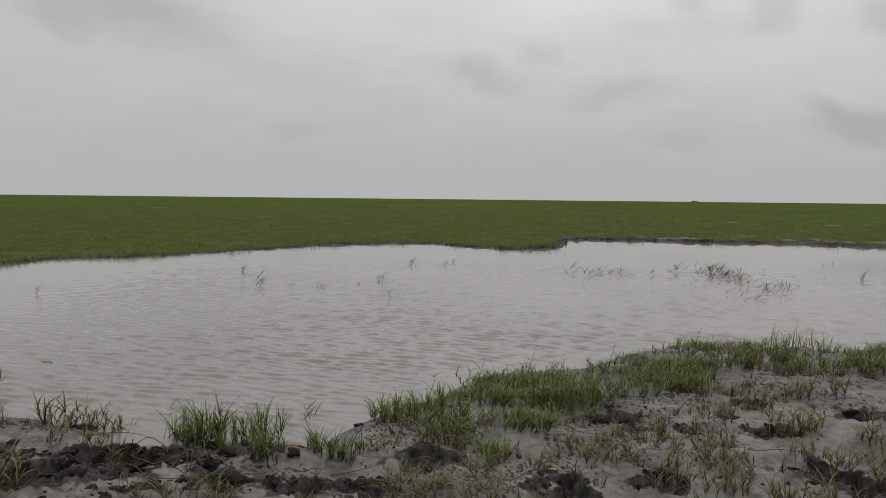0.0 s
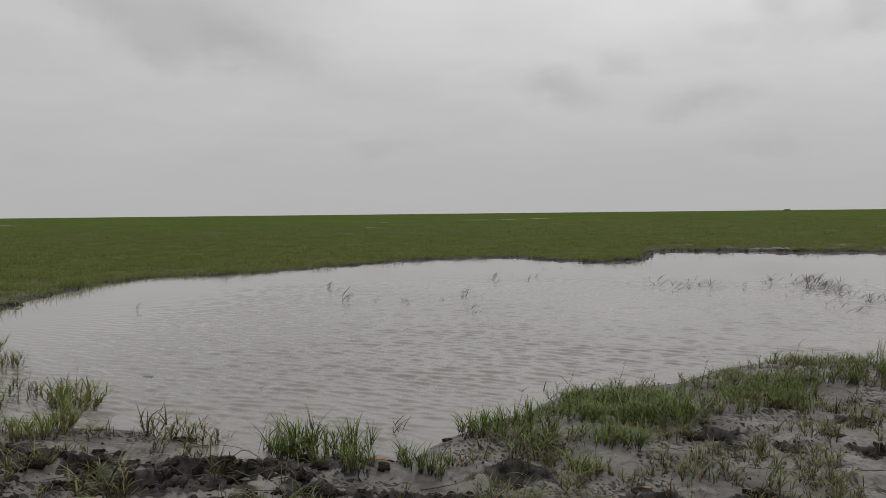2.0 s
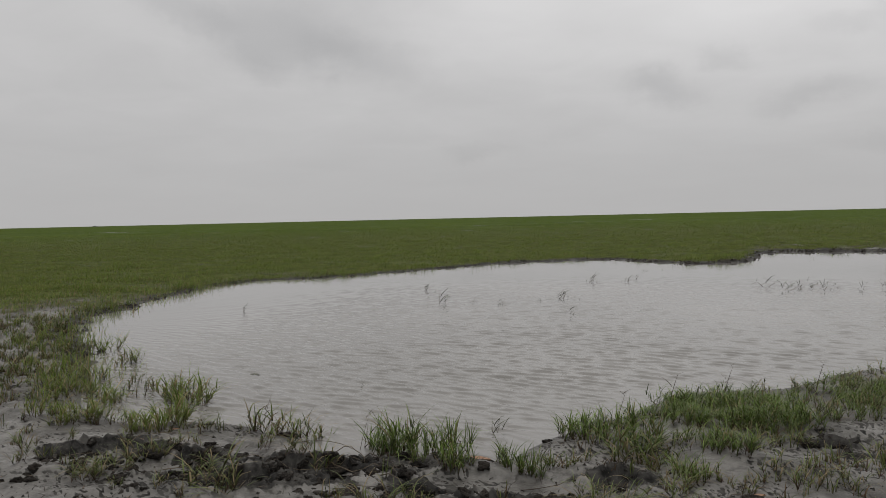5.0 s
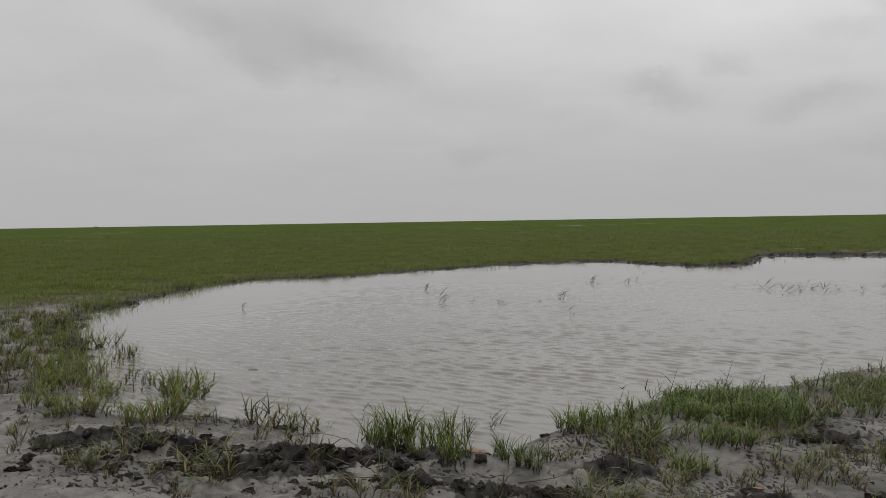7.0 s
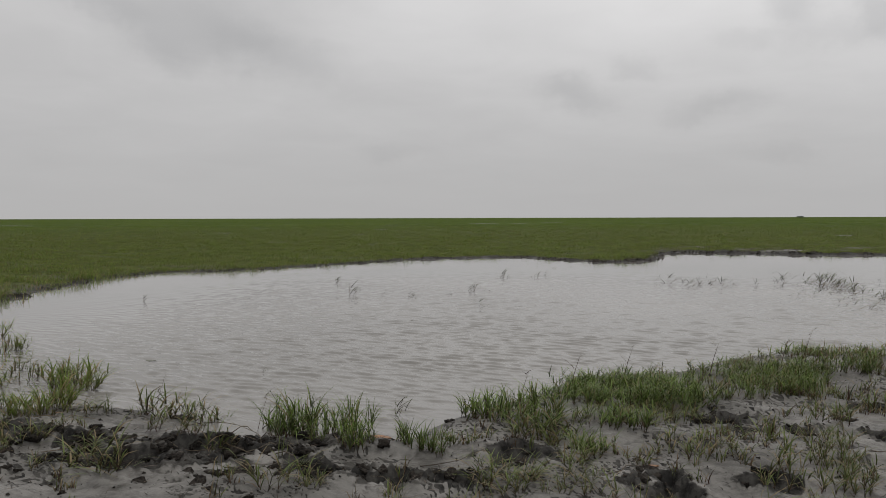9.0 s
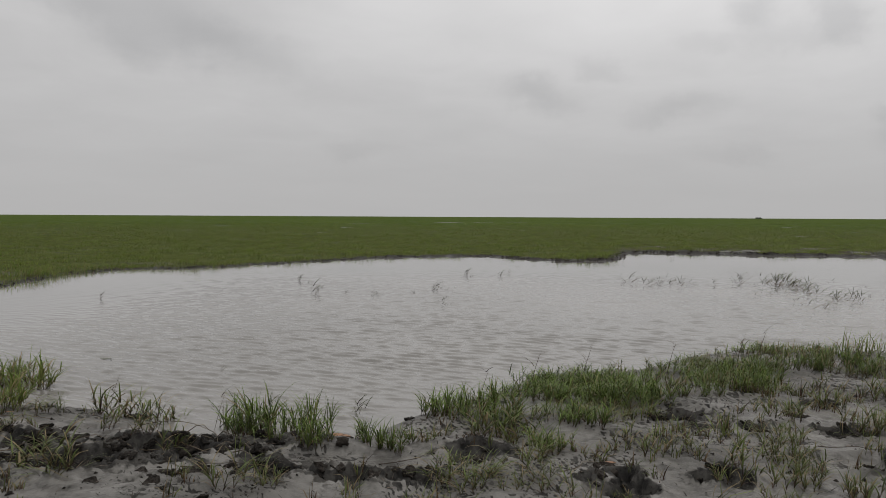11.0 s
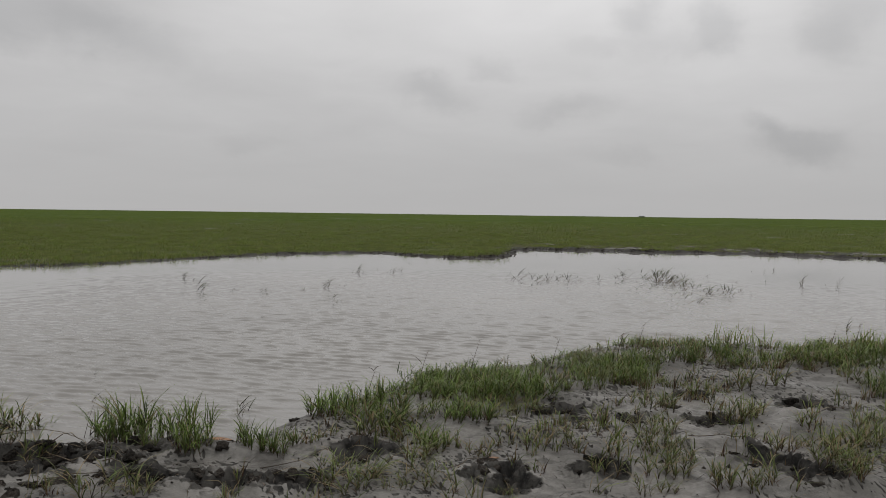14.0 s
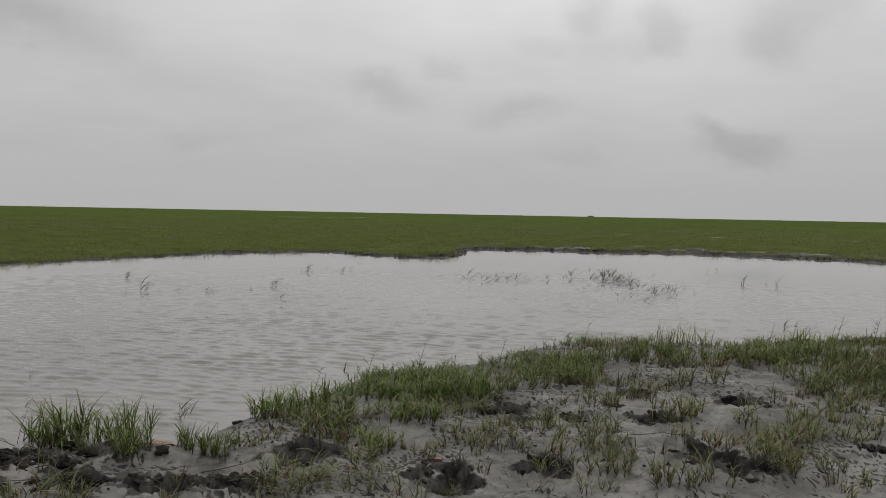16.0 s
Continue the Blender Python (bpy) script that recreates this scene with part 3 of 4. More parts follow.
def place_tuft(kind, x, y, height, label, group, seat=None, wide=1.0, name="grass_tuft"):
    pick = random.choice(kind)
    z = float(ground_height([x], [y])[0]) if seat is None else seat
    height *= 1.15
    tuft = new(name)
    tuft.matrix_world = pose(x, y, z - 0.004, 0, 0, random.uniform(-40, 40)) @ Matrix.Diagonal((height * wide, height * wide, height, 1))
    tagged(part("stem_base", pick[0], tuft, "reddish brown stem bases"), kind="stuff")
    tagged(part("green_leaves", pick[1], tuft, "narrow green grass leaves"), kind="stuff")
    tagged(part("dry_leaves", pick[2], tuft, "brown withered leaves"), kind="stuff")
    return tagged(tuft, label, "grass", group)


def tuft_row(kind, row, label, group, wide=(0.85, 1.15), loose=0.06):
    """A row of tufts from x0, y0 to x1, y1: how many, how high."""
    x0, y0, x1, y1, n, h = row
    for k in range(n):
        t = (k + random.uniform(0.2, 0.8)) / n
        place_tuft(random.choice(kind), x0 + (x1 - x0) * t + random.gauss(0, loose * 0.6), y0 + (y1 - y0) * t + random.gauss(0, loose), h * random.uniform(0.55, 0.92), label, group, wide=random.uniform(*wide), name="grass_clump")


def build_tufts():
    shore = [(-1.40, 4.22, 0.27), (-1.31, 4.26, 0.28), (-1.53, 4.39, 0.20), (-1.33, 4.19, 0.19), (-1.28, 4.33, 0.23), (-1.04, 4.26, 0.24), (-0.98, 4.29, 0.25), (-1.14, 4.29, 0.19), (-0.92, 3.90, 0.18), (-0.88, 3.95, 0.13),
             (-0.98, 3.94, 0.15), (-1.16, 4.02, 0.15), (-0.62, 3.95, 0.17), (-0.53, 3.94, 0.16), (-0.70, 4.05, 0.13), (-0.47, 3.90, 0.11), (-0.43, 4.04, 0.10), (-0.56, 3.92, 0.14)]
    for x, y, h in shore:
        place_tuft(SHORE_TUFT, x, y, h * 1.05, "upright green grass tuft with reddish base on the muddy shore", "tufts along the shore", wide=0.8)
    cape = [(-0.34, 4.60, 0.21), (-0.25, 4.73, 0.20), (-0.40, 4.73, 0.14), (-0.15, 4.81, 0.17), (-0.32, 4.91, 0.16), (-0.07, 4.87, 0.18), (0.03, 4.89, 0.18)]
    for x, y, h in cape:
        place_tuft(SHORE_TUFT, x, y, h, "dark-based grass tuft at the tip of the bank", "tufts at the bank's tip")
    limp = [(-0.04, 4.20, 0.23), (0.06, 4.20, 0.21), (-0.09, 4.54, 0.16), (0.06, 4.59, 0.18), (0.0, 4.42, 0.19), (0.15, 4.50, 0.16), (-0.17, 3.49, 0.17), (-0.11, 3.42, 0.17), (-0.20, 3.65, 0.12), (-0.07, 3.50, 0.13),
            (0.14, 3.64, 0.16), (0.17, 3.41, 0.12), (0.21, 3.87, 0.14), (0.40, 4.30, 0.16), (0.49, 4.30, 0.17), (0.58, 4.50, 0.13), (0.47, 4.54, 0.16), (0.35, 4.59, 0.13)]
    for x, y, h in limp:
        place_tuft(LIMP if y < 4 else (MIXED, LIMP, DENSE)[round(y * 50) % 3], x, y, h, "limp trodden grass tuft lying over wet mud", "trodden tufts")
    for x, y, h in ((0.28, 3.89, 0.15), (0.24, 3.99, 0.14), (0.34, 3.95, 0.12)):
        place_tuft(SHORE_TUFT, x, y, h, "small fresh green tuft on grey mud", "fresh tufts on the mud")
    for row in ((0.23, 4.95, 1.01, 4.94, 12, 0.20), (0.16, 5.20, 1.09, 5.16, 13, 0.20), (0.14, 5.48, 1.12, 5.44, 11, 0.19), (0.34, 5.70, 1.13, 5.70, 8, 0.16)):
        tuft_row((DENSE,), row, "dense bright green grass clump on the bank's tip", "clumps on the bank's tip")
    tuft_row((MIXED, LIMP), (0.43, 4.69, 0.89, 4.76, 5, 0.15), "loose olive grass tuft at the clump's foot", "loose tufts on the bank")
    for row in ((1.12, 5.29, 1.91, 5.47, 11, 0.18), (1.26, 5.62, 2.07, 5.83, 12, 0.19), (1.45, 5.97, 2.25, 6.21, 12, 0.20)):
        tuft_row((MIXED, DENSE, DENSE), row, "olive green grass tuft on the bank's slope", "tufts on the slope")
    for row in ((2.34, 6.13, 3.00, 6.09, 9, 0.22), (2.50, 6.43, 3.09, 6.38, 8, 0.19), (3.00, 6.09, 3.21, 6.09, 2, 0.14), (3.19, 6.04, 3.69, 5.98, 8, 0.21), (3.41, 6.33, 3.90, 6.34, 7, 0.19), (3.71, 6.00, 4.51, 5.87, 10, 0.24), (3.99, 6.37, 4.86, 6.33, 10, 0.22),
                (4.9, 6.2, 5.6, 6.5, 6, 0.25)):
        tuft_row((SHORE_TUFT, MIXED, DENSE), row, "thick green grass clump along the top of the bank", "clumps on the bank")
    for row in ((3.53, 5.47, 4.13, 5.35, 10, 0.23), (3.35, 5.25, 4.2, 5.1, 9, 0.2), (3.29, 4.95, 3.72, 4.81, 7, 0.19), (4.1, 5.6, 4.9, 5.7, 8, 0.23), (3.9, 5.1, 4.6, 5.2, 6, 0.2)):
        tuft_row((MIXED, LIMP, DENSE), row, "olive grass tuft on the bank's drier part", "tufts on the drier bank", loose=0.12)
    back = [(0.05, 5.12, 0.15), (0.30, 5.62, 0.16), (0.60, 5.95, 0.16), (0.9, 6.05, 0.16), (1.2, 6.12, 0.17), (1.45, 6.38, 0.17), (1.65, 6.6, 0.17), (1.9, 6.8, 0.18), (2.15, 6.95, 0.19), (2.4, 7.0, 0.19), (2.65, 6.95, 0.18),
            (2.9, 6.95, 0.18), (3.15, 6.95, 0.18), (3.45, 6.9, 0.18), (3.75, 6.85, 0.18), (4.05, 6.98, 0.19), (4.4, 7.05, 0.2), (4.8, 7.1, 0.2), (5.2, 7.1, 0.2), (1.35, 6.0, 0.18), (1.7, 6.3, 0.19), (2.0, 6.5, 0.2), (2.3, 6.65, 0.2)]
    for x, y, h in back:
        place_tuft(random.choice((DENSE, MIXED)), x, y, h * 0.65, "low green tuft at the bank's waterside edge", "tufts behind the bank", wide=random.uniform(1.1, 1.5))
    mud = [(0.75, 3.79, 0.13), (0.76, 3.98, 0.12), (0.84, 3.90, 0.12), (0.98, 3.84, 0.10), (0.95, 3.90, 0.09), (1.10, 3.62, 0.17), (1.12, 3.55, 0.15), (1.01, 3.46, 0.10), (1.18, 3.97, 0.12), (2.24, 5.62, 0.14), (2.05, 4.93, 0.17),
           (2.44, 5.09, 0.17), (2.60, 5.25, 0.13), (2.76, 5.25, 0.17), (2.39, 4.27, 0.14), (2.37, 4.16, 0.14), (1.29, 4.53, 0.10), (1.32, 3.89, 0.13), (0.69, 4.12, 0.12), (0.49, 3.80, 0.11), (0.54, 3.91, 0.08), (2.02, 3.82, 0.12), (1.94, 3.77, 0.11),
           (1.98, 3.96, 0.09), (1.92, 3.96, 0.08), (1.50, 3.25, 0.13), (1.54, 3.24, 0.12), (1.75, 3.23, 0.13), (1.63, 3.25, 0.11), (0.37, 3.27, 0.11), (0.54, 3.28, 0.07)]
    for x, y, h in mud:
        place_tuft(THIN, x, y, h * 1.1, "sparse grass sprig growing out of grey mud", "sprigs on the mud", wide=1.15)
    loose = [(2.03, 4.45, 0.15), (2.08, 4.45, 0.18), (2.16, 4.45, 0.15), (2.27, 4.58, 0.15), (1.72, 4.58, 0.16), (1.66, 4.58, 0.14), (1.40, 3.78, 0.14), (1.47, 3.87, 0.14), (1.43, 3.97, 0.14), (1.45, 3.71, 0.13), (1.28, 3.46, 0.14), (1.37, 3.53, 0.14),
             (1.38, 3.45, 0.12), (1.20, 3.26, 0.12), (2.37, 3.95, 0.15), (2.32, 3.76, 0.16), (2.43, 3.85, 0.16), (2.49, 3.85, 0.15), (2.65, 4.04, 0.15), (2.15, 3.51, 0.15), (2.20, 3.51, 0.15), (2.14, 3.59, 0.14), (2.33, 3.59, 0.14), (2.65, 4.15, 0.15),
             (1.50, 4.25, 0.13), (1.57, 4.14, 0.13)]
    for x, y, h in loose:
        place_tuft(MIXED, x, y, h, "loose olive grass tuft on wet grey mud", "loose tufts on the mud")
    right = [(3.14, 4.48, 0.18), (3.26, 4.54, 0.16), (3.24, 4.41, 0.16), (2.39, 3.44, 0.12), (2.50, 3.20, 0.14), (2.45, 3.22, 0.12), (2.61, 3.89, 0.13), (2.49, 3.80, 0.12), (2.81, 4.09, 0.13), (2.80, 3.88, 0.13), (3.07, 4.08, 0.15), (2.09, 3.32, 0.11),
             (1.50, 3.33, 0.12), (1.61, 3.21, 0.11), (0.09, 3.29, 0.09), (0.23, 3.31, 0.10), (-0.06, 3.31, 0.09)]
    for x, y, h in right:
        place_tuft(random.choice((MIXED, THIN)), x, y, h, "small olive grass tuft between trodden holes", "tufts between holes")
    thin = [(-2.37, 4.58, 0.23), (-2.31, 4.63, 0.18), (-2.15, 4.58, 0.18), (-2.04, 4.57, 0.17), (-1.92, 4.56, 0.16), (-2.46, 4.57, 0.11), (-2.08, 4.03, 0.14), (-1.87, 3.96, 0.12), (-1.72, 3.93, 0.14), (-1.68, 3.98, 0.13), (-1.83, 3.98, 0.10)]
    for x, y, h in thin:
        place_tuft(THIN, x, y, h * 1.1, "thin yellow-green grass tuft at the water's edge", "thin tufts at the edge", wide=1.25)
    churn = [(-2.15, 3.50, 0.23), (-2.01, 3.39, 0.20), (-2.23, 3.59, 0.14), (-2.76, 3.49, 0.15), (-2.84, 3.48, 0.14), (-2.84, 3.66, 0.13), (-2.69, 3.78, 0.16), (-2.73, 3.88, 0.15), (-2.71, 4.35, 0.12), (-2.61, 3.51, 0.10), (-2.34, 3.38, 0.10),
             (-3.57, 3.87, 0.15), (-3.37, 3.58, 0.13), (-3.29, 3.70, 0.13), (-2.52, 3.29, 0.09), (-3.37, 4.04, 0.10), (-2.60, 4.03, 0.11), (-1.35, 3.33, 0.10), (-0.97, 3.31, 0.11), (-1.11, 3.31, 0.18)]
    for x, y, h in churn:
        place_tuft(random.choice((MIXED, THIN, LIMP)), x, y, h * 1.05, "grass sprig among churned dark mud", "sprigs in churned mud")
    edge = [(-3.04, 4.58, 0.25), (-2.96, 4.39, 0.23), (-3.13, 4.49, 0.18), (-3.22, 4.41, 0.16), (-3.29, 4.62, 0.17), (-3.10, 4.75, 0.21)]
    for x, y, h in edge:
        place_tuft(SIDE_TUFT, x, y, h, "yellow-green tuft with reddish base beside the water", "tufts beside the water", wide=0.85)
    for row in ((-4.62, 5.16, -4.01, 5.33, 7, 0.24), (-4.87, 5.54, -4.24, 5.67, 7, 0.23), (-5.10, 5.98, -4.69, 6.10, 4, 0.22), (-4.01, 4.55, -3.53, 4.69, 7, 0.20), (-7.57, 8.62, -7.09, 8.90, 5, 0.26), (-6.66, 7.26, -5.77, 7.26, 6, 0.22),
                (-8.43, 10.14, -8.32, 11.49, 7, 0.24), (-5.61, 6.05, -5.41, 6.21, 3, 0.21), (-7.2, 7.6, -6.6, 7.9, 4, 0.2), (-8.6, 9.0, -8.0, 9.4, 4, 0.22)):
        tuft_row((SIDE_TUFT, SIDE_TUFT, MIXED), row, "bright green grass clump on the pond's side bank", "clumps on the side bank", loose=0.1)
    flooded = [(-5.64, 7.49, 0.31), (-4.97, 6.74, 0.26), (-4.95, 6.89, 0.22), (-4.15, 5.69, 0.24), (-3.89, 5.52, 0.25), (-4.23, 5.91, 0.19), (-3.63, 5.55, 0.29), (-3.48, 5.47, 0.28), (-3.31, 5.30, 0.30), (-3.76, 5.84, 0.21), (-3.92, 5.76, 0.20),
               (-3.92, 5.26, 0.19), (-3.55, 5.35, 0.26), (-3.38, 5.4, 0.25)]
    for x, y, h in flooded:
        place_tuft(random.choice((THIN, SIDE_TUFT, THIN)), x, y, h * 0.82, "thin grass tuft standing in shallow pond water", "flooded tufts", seat=-0.01, wide=0.95)


build_tufts()


def scatter(n, inside, seed):
    rng = np.random.RandomState(seed)
    x0, x1, y0, y1 = inside
    return x0 + (x1 - x0) * rng.rand(n), y0 + (y1 - y0) * rng.rand(n), rng


def bank_grass():
    """Single shoots over the near bank: thick along its waterside ridge, in loose colonies on the mud."""
    x, y, rng = scatter(70000, (-9.5, 7.5, 3.0, 10.0), 9)
    d = shore_distance(x, y)
    n1, n2 = fbm(x * 1.3, y * 1.6, 91, 3), fbm(x * 6.0, y * 6.0, 95, 2)
    ridge = np.exp(-((d - 0.8) / 0.55) ** 2) * ease(-0.2, 0.5, x)
    left = np.exp(-((d - 0.5) / 0.6) ** 2) * (1 - ease(-4.3, -3.4, x))
    plain = 0.6 * ease(-0.1, 0.3, n1) * ease(-0.1, 0.35, n2) * ease(0.1, 0.3, d) * (1 - ease(0.4, 0.9, -x) * ease(-4.6, -4.0, x) * 0.8)
    want = 1.15 * plain + 0.6 * ridge * (0.10 + 0.5 * n1 + 0.6 * n2) + left * (0.05 + 0.6 * n2)
    want = want + 0.16 * ease(3.0, 4.0, x) * ease(0.2, 0.6, d) * (0.6 + 1.5 * n2) + 0.09 * (x < -4.5) * (d > 0.1) * (0.4 + 1.8 * n2)
    want = want * (1 - 0.85 * churned(x, y)) * (1 - 0.9 * panned(x, y)[0]) * ease(-0.02, 0.1, d)
    k = rng.rand(len(x)) < np.clip(want, 0, 1)
    x, y = x[k], y[k]
    for name, mat, m, tall, share, seed in (("bank_grass", OLIVE, 7, 0.125, 0.62, 12), ("dry_shoots", DRY, 6, 0.10, 0.42, 14)):
        pick = rng.rand(len(x)) < share
        size = np.repeat(rng.uniform(0.45, 1.25, pick.sum()), m)
        px, py = np.repeat(x[pick], m) + rng.normal(0, 0.014, pick.sum() * m), np.repeat(y[pick], m) + rng.normal(0, 0.014, pick.sum() * m)
        n = len(px)
        heading = np.where(rng.rand(n) < 0.3, rng.normal(0.1, 0.6, n), rng.rand(n) * 6.28)
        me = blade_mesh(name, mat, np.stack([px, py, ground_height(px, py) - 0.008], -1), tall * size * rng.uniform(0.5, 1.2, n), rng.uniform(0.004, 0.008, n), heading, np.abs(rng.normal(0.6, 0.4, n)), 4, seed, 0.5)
        tagged(new(name, me), "loose green grass shoots scattered over grey mud" if seed == 12 else "withered brown shoots among the grass on mud", "grass", kind="stuff")


def field_grass():
    """Short turf over the plain beyond the pond, in three rings that thin out with distance."""
    rings = [(7.5, 20, 210000, 0.10, 0.010, 1, 3), (17, 46, 430000, 0.10, 0.013, 2, 2), (46, 130, 170000, 0.11, 0.05, 3, 2)]
    for r0, r1, n, tall, wide, seed, levels in rings:
        rng = np.random.RandomState(500 + seed)
        az = np.radians(rng.uniform(-47, 46, n))
        r = np.sqrt(r0**2 + (r1**2 - r0**2) * rng.rand(n) ** 1.35)
        x, y = r * np.sin(az), r * np.cos(az)
        d = shore_distance(x, y)
        cover = turf_cover(x, y, d)
        wade = 0.35 * np.exp(-(d / 0.3) ** 2) * (x < -3.5)
        patch = 0.66 + 1.5 * fbm(x * 1.1, y * 1.1, 103, 4, 0.7)
        k = rng.rand(n) < np.clip(np.where(d > 0.02, np.maximum(np.maximum(cover * patch, np.where((x > 3) & (y > 20), 0.30 * patch, 0.05)), np.where(x > 3, 0.45, 0.6) * np.exp(-((d - np.where(x < -4.5, 0.12, 0.22)) / 0.16) ** 2)), wade), 0, 1)
        k &= (d > -0.5) & (np.hypot(x, y) > 7.5) & ((x > -4.5) | (np.hypot(x, y) > 13) | (rng.rand(len(x)) < 0.6))
        x, y, d = x[k], y[k], d[k]
        n = len(x)
        z = np.maximum(ground_height(x, y, d), -0.03) - 0.01
        lift = 1 + 0.5 * np.exp(-((d - 0.3) / 0.5) ** 2)
        lift = lift * (0.75 + 0.9 * ease(0.0, 0.35, fbm(x * 0.8, y * 0.45, 261, 4, 0.6)))
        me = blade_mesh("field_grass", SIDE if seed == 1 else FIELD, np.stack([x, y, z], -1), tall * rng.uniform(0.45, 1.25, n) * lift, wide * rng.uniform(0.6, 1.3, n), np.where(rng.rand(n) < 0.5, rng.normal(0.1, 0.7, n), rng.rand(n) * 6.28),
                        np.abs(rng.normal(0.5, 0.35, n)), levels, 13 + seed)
        tagged(new("field_grass", me), "short dense green turf covering the open plain", "grass", kind="stuff")


bank_grass()
field_grass()


# ---------------------------------------------------------------- flooded grass out in the pond
def stem_mesh(seed, swept):
    """A bent stalk with a few narrow leaves, one metre long: swept over by the wind, or forked to both sides."""
    rng = np.random.RandomState(seed)
    n = rng.randint(2, 5)
    base = np.zeros((n, 3))
    base[:, 2] = np.r_[-0.15, rng.uniform(0.05, 0.5, n - 1)]
    base[:, 0] = 0.12 * base[:, 2]
    side = np.where(rng.rand(n) < (0.92 if swept else 0.55), 0.0, np.pi)
    heading = side + rng.normal(0.0, 0.35, n)
    h = np.r_[1.0, rng.uniform(0.4, 0.8, n - 1)]
    lean = np.abs(rng.normal(1.0, 0.3, n)) if swept else np.r_[abs(rng.normal(0.25, 0.2)), np.abs(rng.normal(0.9, 0.4, n - 1))]
    return blade_mesh("stem", REED, base, h, np.full(n, 0.05), heading, lean, 6, seed, 0.9, 1.15)


SWEPT = [stem_mesh(600 + k, True) for k in range(9)]
FORKED = [stem_mesh(620 + k, False) for k in range(9)]


def place_sprig(x, y, stems, height, spread, label, group="", kind=FORKED):
    sprig = new("flooded_grass")
    sprig.location = (x, y, 0)
    for k in range(stems):
        ob = part("stem", random.choice(kind), sprig)
        s = height * random.uniform(0.6, 1.15)
        ob.matrix_local = pose(random.gauss(0, spread), random.gauss(0, spread * 0.8), -0.02, 0, 0, random.uniform(-14, 14)) @ Matrix.Diagonal((s, s, s, 1))
    tagged(sprig, label, "grass", group)


